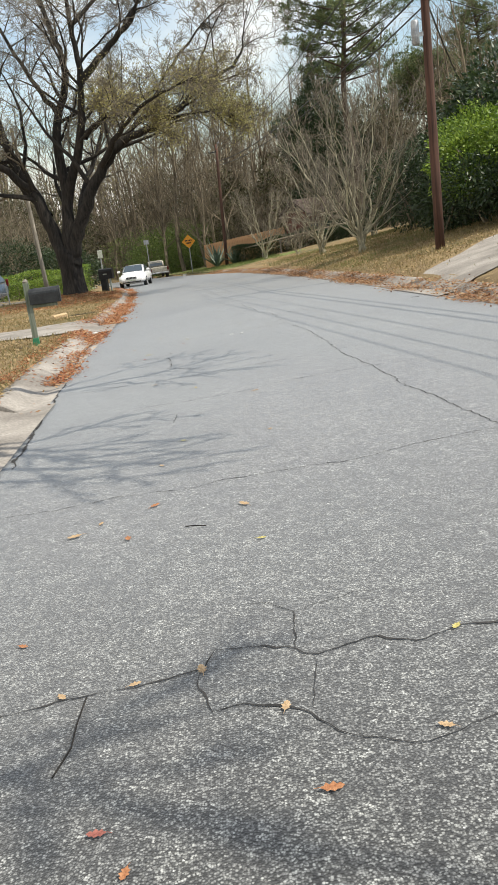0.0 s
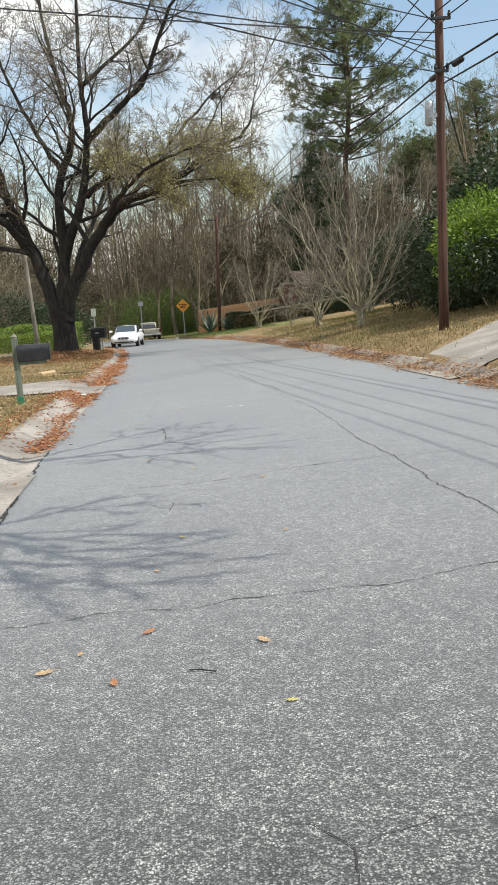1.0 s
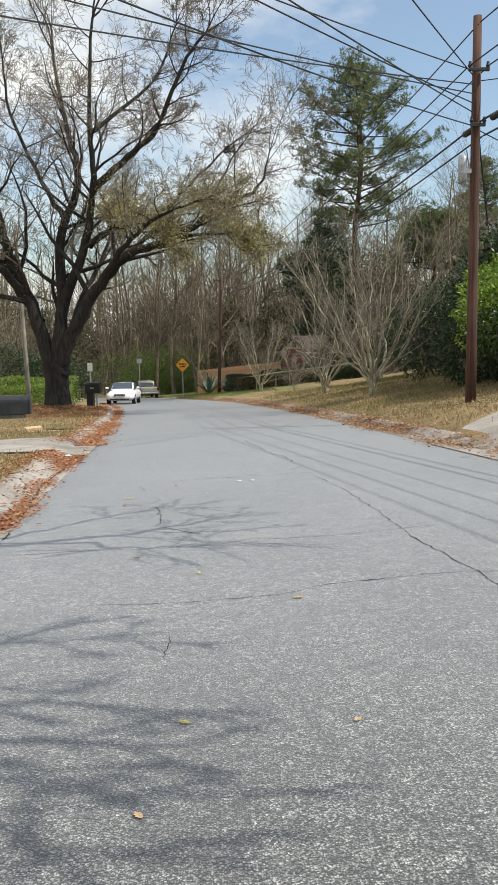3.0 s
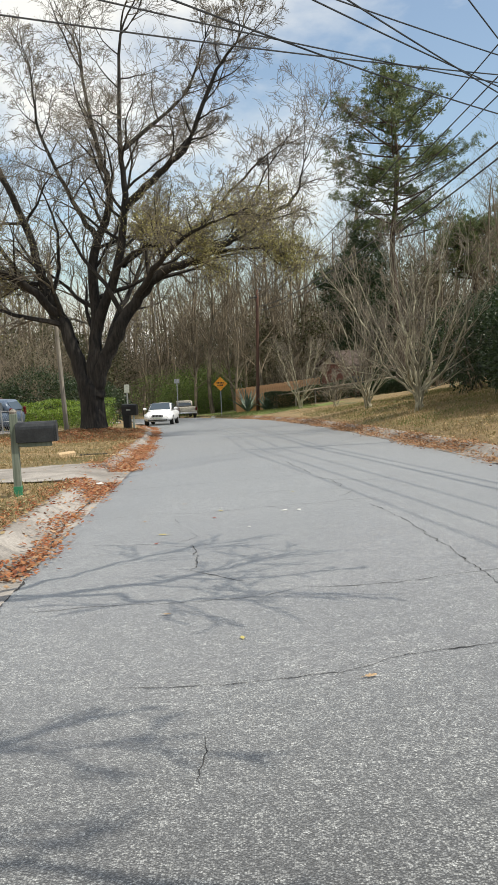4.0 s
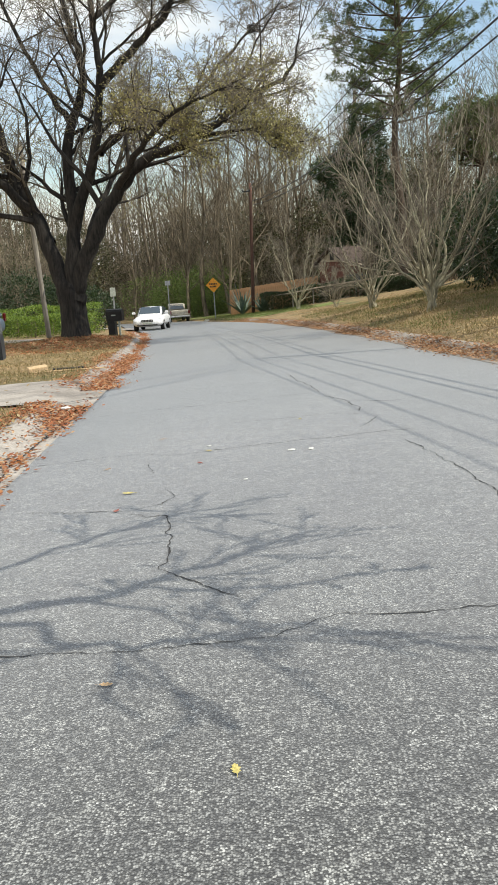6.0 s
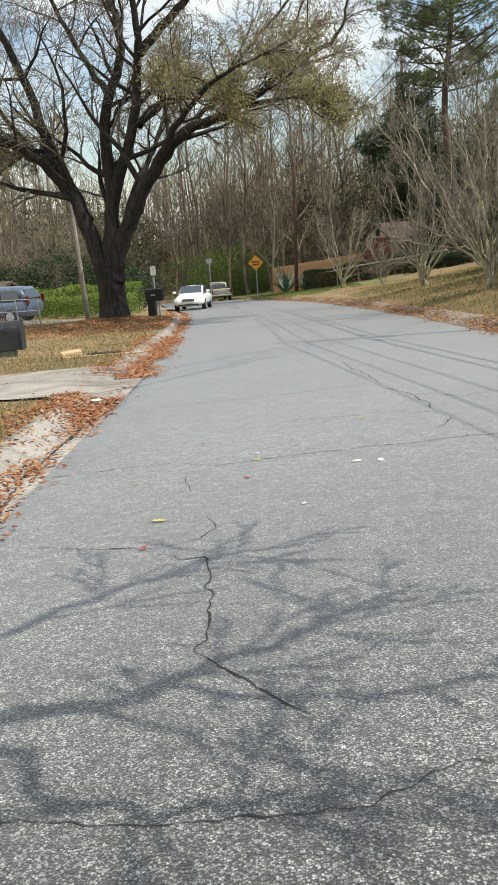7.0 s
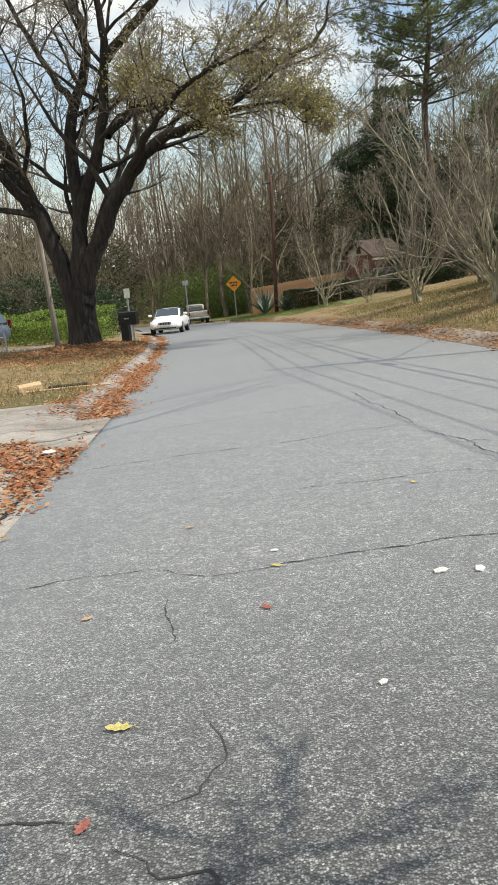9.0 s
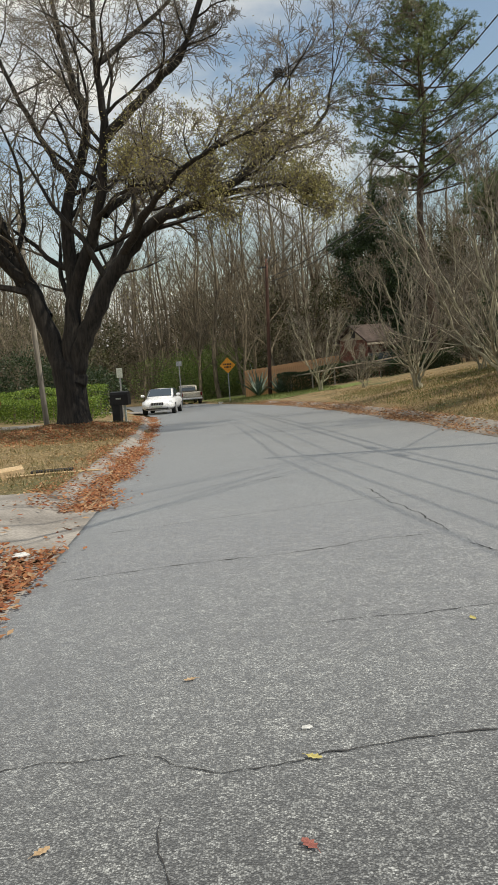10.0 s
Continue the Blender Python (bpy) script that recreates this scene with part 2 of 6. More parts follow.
def road_z(x, y):
    yy = np.clip(y, -60, 100)
    return 0.132 - 0.0449 * yy - 0.0000857 * yy * yy * np.sign(np.maximum(yy, 0)) + 0.0305 * np.clip(x, -6, 5)


def smooth(a):
    a = np.clip(a, 0, 1)
    return a * a * (3 - 2 * a)


def offset(x, y):
    """Metres to the right of the road's centre line, negative to the left."""
    x, y = np.atleast_1d(x).astype(float), np.atleast_1d(y).astype(float)
    out = np.empty(len(x))
    for i in range(0, len(x), 4000):
        d = np.stack([x[i:i + 4000, None] - LINE_XY[None, :, 0], y[i:i + 4000, None] - LINE_XY[None, :, 1]], 2)
        k = (d ** 2).sum(2).argmin(1)
        v = d[np.arange(len(k)), k]
        side = v[:, 0] * TAN[k, 1] - v[:, 1] * TAN[k, 0]
        out[i:i + 4000] = np.sign(side) * np.hypot(v[:, 0], v[:, 1])
    return out


def land(x, y, s=None):
    """Height of the ground, arrays in and out."""
    x, y = np.atleast_1d(x).astype(float), np.atleast_1d(y).astype(float)
    s = offset(x, y) if s is None else s
    z = road_z(x, y)
    right, left = np.maximum(s - HALF, 0), np.maximum(-s - HALF, 0)
    k = 0.185 - 0.12 * smooth((y - 34) / 24) - 0.03 * smooth((y - 62) / 10)
    bank = 0.13 * smooth((right - 0.6) / 0.2) + k * np.minimum(np.maximum(right - 0.6, 0), 6) + 0.11 * np.clip(right - 6, 0, 26)
    lawn = 0.12 * smooth((left - 0.6) / 0.2) + 0.012 * np.minimum(left, 12)
    mound = 0.32 * np.exp(-((x + 6.8) ** 2 + (y - 38.8) ** 2) / 5.5)
    bumps = 0.03 * np.sin(x * 1.7 + y * 0.9) * np.sin(y * 1.3 - x * 0.6) * smooth((np.maximum(right, left) - 0.8) / 1.5)
    under = np.where(np.abs(s) < HALF + 0.62, -0.07, 0.0)
    return z + bank + lawn + np.where(s < -HALF, mound, 0) + bumps + under


def land_at(x, y):
    return float(land(x, y)[0])


def grid_mesh(name, xs, ys, mat):
    X, Y = np.meshgrid(xs, ys)
    Z = land(X.ravel(), Y.ravel())
    nx, ny = len(xs), len(ys)
    verts = np.stack([X.ravel(), Y.ravel(), Z], 1)
    i = (np.arange(ny - 1)[:, None] * nx + np.arange(nx - 1)[None]).ravel()
    faces = np.stack([i, i + 1, i + nx + 1, i + nx], 1)
    me = bpy.data.meshes.new(name)
    me.from_pydata(verts.tolist(), [], faces.tolist())
    me.materials.append(mat)
    me.polygons.foreach_set("use_smooth", [True] * len(me.polygons))
    return new(name, me)


ground = grid_mesh("ground", np.concatenate([np.linspace(-900, -80, 10), np.linspace(-70, -16, 28), np.linspace(-15.5, 14, 140), np.linspace(15, 80, 32), np.linspace(100, 900, 10)]),
                   np.concatenate([np.linspace(-300, -40, 8), np.linspace(-36, -2, 18), np.linspace(-1, 60, 240), np.linspace(61, 110, 60), np.linspace(130, 1500, 14)]), LAWN)
tagged(ground, "dormant straw-coloured lawn strewn with fallen leaves", "ground", kind="structure")


def strip(name, offsets, heights, mat, y0, y1, parent=None, over_land=False):
    """A ribbon along the road between two stretches of y, at offsets from its centre line."""
    b = Buf()
    sel = [i for i in range(len(LINE)) if y0 <= LINE[i].y <= y1]
    sel = sel + [sel[-1] + 1] if sel[-1] + 1 < len(LINE) else sel
    for i in sel:
        nrm = Vector((TAN[i, 1], -TAN[i, 0]))
        for o, h in zip(offsets, heights):
            q = LINE[i] + nrm * o
            z = land_at(q.x, q.y) if over_land else float(road_z(q.x, q.y))
            b.v.append(Vector((q.x, q.y, z + h)))
    k = len(offsets)
    for i in range(len(sel) - 1):
        for j in range(k - 1):
            b.f.append((i * k + j, i * k + j + 1, (i + 1) * k + j + 1, (i + 1) * k + j))
    return part(name, b, mat, parent, smooth=True)


offs = [-3.05, -2.6, -2, -1.3, -0.6, 0, 0.6, 1.3, 2, 2.6, 3.05]
road = strip("road", offs, [0.0] * len(offs), ASPHALT, -60, 104)
tagged(road, "cracked light grey asphalt road running downhill", "road", kind="structure")


def close_ends(o, k):
    """Shuts both ends of a kerb with a face."""
    bm = bmesh.new()
    bm.from_mesh(o.data)
    bm.verts.ensure_lookup_table()
    n = len(bm.verts)
    bm.faces.new([bm.verts[i] for i in range(k)])
    bm.faces.new([bm.verts[i] for i in reversed(range(n - k, n))])
    bmesh.ops.recalc_face_normals(bm, faces=bm.faces[:])
    bm.to_mesh(o.data)
    bm.free()


def kerb(name, side, y0, y1):
    """A rolled concrete gutter and kerb beside the road."""
    prof = [(3.045, -0.05), (3.05, 0.006), (3.22, -0.008), (3.38, 0.03), (3.52, 0.115), (3.6, 0.135), (3.72, 0.13), (3.76, -0.12), (3.4, -0.14)]
    o = strip(name, [side * a for a, _ in prof], [h for _, h in prof], CONCRETE, y0, y1)
    close_ends(o, len(prof))
    return tagged(o, "stained concrete kerb with a rolled gutter", "kerb", "kerb sections", "structure")


for a, b_ in ((-30, 5.3), (9.3, 12.3), (12.3, 15.3), (15.3, 18.5), (22.2, 25.4), (25.4, 28.6), (28.6, 32.0), (32.0, 36), (36, 40), (40, 43.4), (46.8, 53)):
    kerb("kerb", -1, a, b_)
for a, b_ in ((-30, 9), (9, 14.8), (17.8, 21), (21, 25), (25, 30), (30, 36), (36, 46), (46, 58)):
    kerb("kerb", 1, a, b_)


def slab(name, corners, mat, lift, label, category, nx=10, ny=10):
    """A driveway laid over the ground between four corners."""
    b = Buf()
    a, c, d, e = [Vector(p) for p in corners]
    for j in range(ny + 1):
        for i in range(nx + 1):
            q = a.lerp(c, i / nx).lerp(e.lerp(d, i / nx), j / ny)
            s = abs(float(offset(q.x, q.y)[0]))
            z = max(land_at(q.x, q.y), float(road_z(q.x, q.y)) + 0.004) + lift * (1 if s > 3.4 else 0.4)
            b.v.append(Vector((q.x, q.y, z)))
    for j in range(ny):
        for i in range(nx):
            k = j * (nx + 1) + i
            b.f.append((k, k + 1, k + nx + 2, k + nx + 1))
    o = part(name, b, mat, smooth=True)
    return tagged(o, label, category, kind="structure")


slab("driveway_1", [(-2.6, 18.4), (-2.83, 22.3), (-14, 23.3), (-14, 20.1)], CONCRETE, 0.03, "pale concrete driveway with a leaf-filled edge", "driveway", 12, 24)
slab("driveway_2", [(-1.76, 5.2), (-2.0, 9.4), (-12, 9.8), (-12, 5.8)], CONCRETE, 0.03, "pale concrete driveway apron beside the road", "driveway", 12, 24)
slab("driveway_4", [(-4.56, 43.3), (-4.9, 46.9), (-20, 49.8), (-20, 45.3)], CONCRETE, 0.03, "pale concrete driveway behind the oak", "driveway", 12, 24)
slab("driveway_5", [(-7.55, 62.5), (-8.65, 67.5), (-30, 68.5), (-30, 63.5)], CONCRETE, 0.03, "pale concrete driveway beyond the parked sedan", "driveway", 12, 24)
slab("driveway_3", [(3.62, 14.8), (3.42, 17.8), (11.5, 27.3), (14.0, 21.9)], CONCRETE, 0.03, "concrete driveway climbing the bank", "driveway", 16, 26)


VERGE = lawn_material("green_verge", (0.11, 0.15, 0.035), (0.2, 0.24, 0.06), (0.26, 0.25, 0.1))
verge = strip("grass_verge", [3.76, 4.6, 5.6, 7, 8.5, 10], [0.02] * 6, VERGE, 59, 88, over_land=True)
tagged(verge, "bright green grass verge at the bend", "ground", kind="structure")


# ---- trees ----
def rand_dir(rng, d, spread):
    r = Vector((rng.uniform(-1, 1), rng.uniform(-1, 1), rng.uniform(-1, 1)))
    return (d + r * spread).normalized()


THIN = 0.0065


def branch(buf, tips, rng, p, d, length, r, level, cfg):
    """A wandering, tapering branch with its side branches. cfg: a row for each level:
    (segments, sides, wander, lift, children, child length, child angle)."""
    seg, sides, wander, lift, kids, ratio, angle = cfg[level]
    pts, rad = [p.copy()], [r]
    for i in range(seg):
        d = rand_dir(rng, d, wander)
        d = (d + Vector((0, 0, lift))).normalized()
        p = p + d * length / seg
        pts.append(p.copy())
        rad.append(max(r * (1 - 0.78 * (i + 1) / seg), THIN))
    (buf.finer[min(level, 2) - 1] if buf.finer and level else buf).tube(pts, rad, sides, cap=False)
    tips.append((pts[-1], d))
    sprout(buf, tips, rng, pts, rad, length, level, cfg)


def sprout(buf, tips, rng, pts, rad, length, level, cfg, start=0.25):
    if level + 1 >= len(cfg):
        return
    kids, ratio, angle = cfg[level][4:7]
    n = kids if isinstance(kids, int) else rng.randint(*kids)
    for i in range(n):
        t = start + (1 - start) * (i + rng.random()) / n
        k = t * (len(pts) - 1)
        j = min(int(k), len(pts) - 2)
        q = pts[j].lerp(pts[j + 1], k - j)
        d = (pts[j + 1] - pts[j]).normalized()
        rr = rad[j] + (rad[j + 1] - rad[j]) * (k - j)
        side = d.cross(Vector((rng.uniform(-1, 1), rng.uniform(-1, 1), rng.uniform(-1, 1)))).normalized()
        a = radians(angle * rng.uniform(0.7, 1.3))
        dd = d * math.cos(a) + side * math.sin(a)
        if level == 0:
            dd = Vector((dd.x, dd.y, max(dd.z, 0.0))).normalized()
        branch(buf, tips, rng, q, dd, length * ratio * rng.uniform(0.6, 1.2) * (1.15 - 0.5 * t), max(rr * (0.48 if level == 0 else 0.6), THIN), level + 1, cfg)


def curve_pts(ctrl, per=5):
    c = [Vector(p) for p in ctrl]
    c = [2 * c[0] - c[1]] + c + [2 * c[-1] - c[-2]]
    out = []
    for i in range(1, len(c) - 2):
        for j in range(per):
            t = j / per
            out.append(0.5 * (2 * c[i] + (c[i + 1] - c[i - 1]) * t + (2 * c[i - 1] - 5 * c[i] + 4 * c[i + 1] - c[i + 2]) * t * t + (3 * c[i] - c[i - 1] - 3 * c[i + 1] + c[i + 2]) * t ** 3))
    return out + [c[-2]]


def limb(buf, tips, rng, ctrl, r0, r1, cfg, start=0.3, ends=3):
    pts = curve_pts(ctrl)
    for i in range(1, len(pts) - 1):
        pts[i] = pts[i] + Vector((rng.uniform(-1, 1), rng.uniform(-1, 1), rng.uniform(-1, 1))) * 0.05
    n = len(pts) - 1
    rad = [r0 + (r1 - r0) * (i / n) ** 0.8 for i in range(n + 1)]
    buf.tube(pts, rad, 9, cap=False)
    length = sum((pts[i + 1] - pts[i]).length for i in range(n))
    sprout(buf, tips, rng, pts, rad, length, 0, cfg, start)
    end = (pts[-1] - pts[-2]).normalized()
    tips.append((pts[-1], end))
    for _ in range(ends):
        branch(buf, tips, rng, pts[-1], rand_dir(rng, end, 0.45), length * 0.24, rad[-1] * 0.85, 1, cfg)


def leaf_haze(tips, rng, share, count, size, spread, low=None):
    b = Buf()
    for p, d in tips:
        if rng.random() > share or (low is not None and p.z > low and rng.random() > 0.02):
            continue
        for _ in range(count):
            q = p + Vector((rng.gauss(0, spread), rng.gauss(0, spread), rng.gauss(0, spread)))
            e = rand_dir(rng, Vector((0, 0, -0.3)), 1.0)
            b.leaf(q, e, rand_dir(rng, Vector((0, 0, 1)), 0.8), size * rng.uniform(0.6, 1.3), size * 0.45)
    return b


def trunk_buf(h, r, rng, flare=1.6, sides=20):
    """A fluted trunk with a root flare."""
    b = Buf()
    rows = 12
    for i in range(rows + 1):
        t = i / rows
        rr = r * (1 + (flare - 1) * math.exp(-t * 6)) * (1 - 0.7 * smooth_one((t - 0.74) / 0.26))
        for j in range(sides):
            w = 2 * math.pi * j / sides
            k = rr * (1 + 0.09 * math.sin(5 * w + 1.3 + t) + 0.05 * math.sin(9 * w + 3 * t) + 0.05 * math.exp(-t * 5) * math.sin(4 * w))
            b.v.append(Vector((k * math.cos(w), k * math.sin(w), t * h - 0.25)))
    for i in range(rows):
        for j in range(sides):
            q, n = i * sides, (j + 1) % sides
            b.f.append((q + j, q + n, q + sides + n, q + sides + j))
    b.f.append(tuple(rows * sides + j for j in range(sides)))
    return b


def smooth_one(a):
    a = min(max(a, 0.0), 1.0)
    return a * a * (3 - 2 * a)


def oak():
    """The great bare oak on the lawn, its first leaves out on the low limbs."""
    x, y = -6.75, 38.8
    z = land_at(x, y)
    rng = random.Random(11)
    t = empty("oak_tree", pose(x, y, z), "large spreading oak with bare limbs and first yellow-green leaves", "tree")
    part("trunk", trunk_buf(2.55, 0.43, rng, 1.5), BARK, t, "dark furrowed trunk", True)
    fine = [(0, 6, 0, 0, 13, 0.34, 54), (7, 5, 0.24, 0.05, 8, 0.5, 48), (5, 4, 0.26, 0.03, 6, 0.6, 44), (3, 3, 0.3, 0.01, 4, 0.65, 42), (2, 3, 0.3, 0.0, 0, 0, 0)]
    limbs = [
        ([(-0.12, 0, 1.3), (-0.3, 0, 2.1), (-0.9, 0.2, 4.1), (-1.6, 0.3, 5.4), (-2.2, 0.2, 8.0), (-3.4, -0.3, 11.2), (-4.4, -0.6, 13.6)], 0.4, 0.05),
        ([(-1.15, 0.2, 4.6), (-2.4, -0.6, 5.9), (-4.2, -1.4, 6.9), (-6.0, -1.8, 9.0)], 0.2, 0.04),
        ([(-0.6, 0.3, 3.4), (-2.2, 1.8, 5.4), (-4.2, 3.2, 7.8), (-5.6, 4.0, 11.0)], 0.2, 0.04),
        ([(0.05, 0, 1.3), (0.1, 0, 2.2), (0.35, 0.1, 4.0), (0.32, 0.5, 6.6), (1.05, 0.8, 9.2), (0.6, 1.1, 11.4), (0.1, 1.5, 14.4)], 0.38, 0.05),
        ([(0.35, 0.1, 3.9), (1.3, -0.4, 6.1), (1.88, -0.7, 8.5), (1.8, -0.9, 10.9), (2.1, -1.0, 14.8)], 0.24, 0.05),
        ([(0.15, 0, 1.3), (0.34, -0.05, 2.1), (1.05, -0.2, 3.4), (2.0, -0.4, 4.9), (3.2, -0.7, 6.0), (5.0, -0.9, 6.6), (6.9, -0.9, 7.8), (8.3, -0.8, 8.5), (8.8, -0.6, 9.9)], 0.4, 0.02),
        ([(1.55, 0.0, 6.4), (2.3, 0.6, 7.1), (3.2, 1.1, 7.4), (4.7, 1.6, 8.2), (5.9, 1.9, 9.4), (7.5, 2.2, 10.9)], 0.15, 0.035),
        ([(1.88, -0.7, 8.5), (3.3, -1.2, 9.6), (4.5, -1.5, 10.7), (5.5, -1.7, 12.8), (6.4, -1.8, 14.0)], 0.17, 0.04),
        ([(1.85, -0.9, 10.6), (2.8, -0.3, 11.5), (4.3, 0.2, 12.9), (5.2, 0.4, 15.0)], 0.11, 0.03),
        ([(0.45, 0.7, 7.6), (-0.5, 1.0, 9.2), (-1.6, 1.1, 11.8), (-1.9, 1.2, 14.5)], 0.13, 0.03),
        ([(2.1, -0.45, 5.1), (3.2, -2.2, 6.2), (4.6, -4.0, 7.0), (6.2, -5.2, 7.4)], 0.15, 0.03),
        ([(0.7, -0.1, 3.0), (1.0, 1.8, 4.6), (1.6, 4.0, 6.4), (2.4, 5.6, 9.0)], 0.18, 0.04),
        ([(3.2, -0.7, 6.0), (4.2, -0.2, 6.9), (5.6, 0.5, 7.2), (7.2, 0.8, 7.2), (8.0, 0.9, 6.6)], 0.1, 0.02),
        ([(5.0, -0.9, 6.6), (6.0, -1.5, 6.6), (7.0, -1.9, 6.6), (7.6, -2.0, 6.0)], 0.08, 0.015),
        ([(-1.6, 0.3, 5.4), (-2.6, 1.4, 5.9), (-3.7, 1.8, 5.6), (-4.4, 2.0, 4.8)], 0.08, 0.015),
        ([(1.3, -0.4, 6.1), (2.4, -1.6, 6.8), (3.6, -2.2, 6.8), (4.6, -2.6, 6.2)], 0.08, 0.015),
    ]
    tips = []
    for c, r0, r1 in limbs:
        w, k = Buf(), Buf()
        b = Buf(k, w)
        limb(b, tips, rng, c, r0, r1, fine)
        o = part("limb", b, BARK, t, smooth=True)
        tagged(part("branch_spray", k, BARK, o, "dark side branches"), kind="stuff")
        tagged(part("twig_spray", w, TWIG, o, "fine grey-brown twigs"), kind="stuff")
    part("foliage", leaf_haze(tips, rng, 0.34, 3, 0.085, 0.24, 8.8), BUDS, t, "small yellow-green young leaves")
    nb = Buf()
    for i in range(70):
        a = rng.uniform(0, 6.28)
        p = Vector((0.2 * math.cos(a), 0.2 * math.sin(a), rng.uniform(-0.16, 0.16)))
        e = Vector((-math.sin(a), math.cos(a), rng.uniform(-0.5, 0.5))) * 0.2
        nb.tube([p - e, p + e * 0.2 + Vector((0, 0, 0.02)), p + e], [0.011] * 3, 4)
    nb.v = [p * 0.72 for p in nb.v]
    nest = part("squirrel_nest", nb, BARK)
    nest.location = (0.45, 37.6, 8.45)
    tagged(nest, "dark ball of twigs and leaves high in the bare branches", "nest")
    return t


def myrtle(x, y, height, width, seed, stems, label, base=None):
    """A bare crape myrtle of many pale upright stems."""
    rng = random.Random(seed)
    z = land_at(x, y)
    t = empty("crape_myrtle", pose(x, y, z), label, "tree", "bare crape myrtles")
    cfg = [(0, 5, 0, 0, 8, 0.5, 27), (7, 4, 0.15, 0.07, 6, 0.42, 34), (4, 3, 0.24, 0.05, 4, 0.55, 38), (3, 3, 0.28, 0.03, 0, 0, 0)]
    for i in range(stems):
        a = 2 * math.pi * (i + rng.random() * 0.7) / stems
        reach = width / 2 * rng.uniform(0.3, 0.9)
        h = height * rng.uniform(0.75, 0.95) * (1 - 0.3 * (reach / (width / 2)) ** 2)
        e = Vector((math.cos(a), math.sin(a), 0))
        s = Vector((-e.y, e.x, 0)) * rng.uniform(-0.35, 0.35)
        r0 = rng.uniform(0.055, 0.085) * height / 6
        c = [e * 0.09 + Vector((0, 0, -0.1)), e * 0.14 + s * 0.3 + Vector((0, 0, h * 0.14)), e * reach * 0.42 + s + Vector((0, 0, h * 0.36)), e * reach * 0.7 - s * 0.4 + Vector((0, 0, h * 0.68)), e * reach + Vector((0, 0, h))]
        k, w = Buf(), Buf()
        b = Buf(k, w)
        limb(b, [], rng, c, r0, 0.012, cfg, 0.2)
        stem = part("stem", b, PALE_BARK, t, smooth=True)
        tagged(part("branch_spray", k, PALE_BARK, stem, "pale side branches"), kind="stuff")
        tagged(part("twig_spray", w, TWIG, stem, "fine brown twigs"), kind="stuff")
    return t


def pine(x, y, top, low, width, seed):
    """A tall pine with a bare lower trunk and tiers of dark needle clumps."""
    rng = random.Random(seed)
    z = land_at(x, y)
    t = empty("pine_tree", pose(x, y, z), "tall dark green pine with open tiers of needles", "tree", "pines")
    h = top - z
    tb = Buf()
    pts = [Vector((0.25 * math.sin(i * 0.9), 0.2 * math.cos(i * 1.1), -0.2 + h * i / 12)) for i in range(13)]
    tb.tube(pts, [0.34 * (1 - 0.85 * i / 12) for i in range(13)], 10, cap=False)
    part("trunk", tb, PINE_BARK, t, smooth=True)
    nb = Buf()
    first = (low - z) / h
    for i in range(60):
        f = first + (0.985 - first) * (i + rng.random()) / 60
        a = i * 2.4 + rng.uniform(-0.4, 0.4)
        g = (f - first) / (1 - first)
        span = width / 2 * (0.75 + 0.5 * g if g < 0.35 else 0.93 * (1 - ((g - 0.35) / 0.72) ** 1.7)) * rng.uniform(0.6, 1.1)
        p = Vector((0, 0, f * h))
        e = Vector((math.cos(a), math.sin(a), rng.uniform(0.05, 0.5)))
        q = [p + e * span * k / 4 + Vector((0, 0, -0.14 * span * (k / 4) * (1 - k / 4))) for k in range(5)]
        bb = Buf()
        bb.tube(q, [0.075 * (1 - 0.8 * k / 4) for k in range(5)], 5, cap=False)
        for k in range(int(8 + span * 5)):
            u = rng.uniform(0.4, 1.05)
            c = p + e * span * u + Vector((rng.gauss(0, 0.45), rng.gauss(0, 0.45), rng.gauss(0.2, 0.25)))
            if rng.random() < 0.5:
                bb.tube([p + e * span * u * 0.85, c], [0.018, 0.008], 3, cap=False)
            for _ in range(32):
                d = rand_dir(rng, Vector((0, 0, 0.4)), 1.0)
                nb.leaf(c + d * 0.05, d, rand_dir(rng, e, 0.7), rng.uniform(0.2, 0.36), 0.042)
        part("bough", bb, PINE_BARK, t, smooth=True)
    tagged(part("needles", nb, PINE_NEEDLES, t, "dark green needle clumps"), kind="stuff")
    return t


def leaf_mass(rng, blobs, per, size, shell=0.55):
    """Leaves scattered through ellipsoids, most of them near the outside."""
    b = Buf()
    for cx, cy, cz, rx, ry, rz in blobs:
        n = int(per * (rx * ry + rx * rz + ry * rz))
        for _ in range(n):
            d = Vector((rng.gauss(0, 1), rng.gauss(0, 1), rng.gauss(0, 1))).normalized()
            k = rng.uniform(shell, 1.04) ** 0.6
            k *= 1 + 0.14 * math.sin(5 * d.x + cx) * math.sin(6 * d.y + cy) + 0.08 * math.sin(11 * d.z + cz)
            p = Vector((cx + d.x * rx * k, cy + d.y * ry * k, cz + d.z * rz * k))
            e = rand_dir(rng, d + Vector((0, 0, -0.1)), 0.9)
            b.leaf(p, e, rand_dir(rng, d, 0.6), size * rng.uniform(0.6, 1.4), size * rng.uniform(0.35, 0.55))
    return b


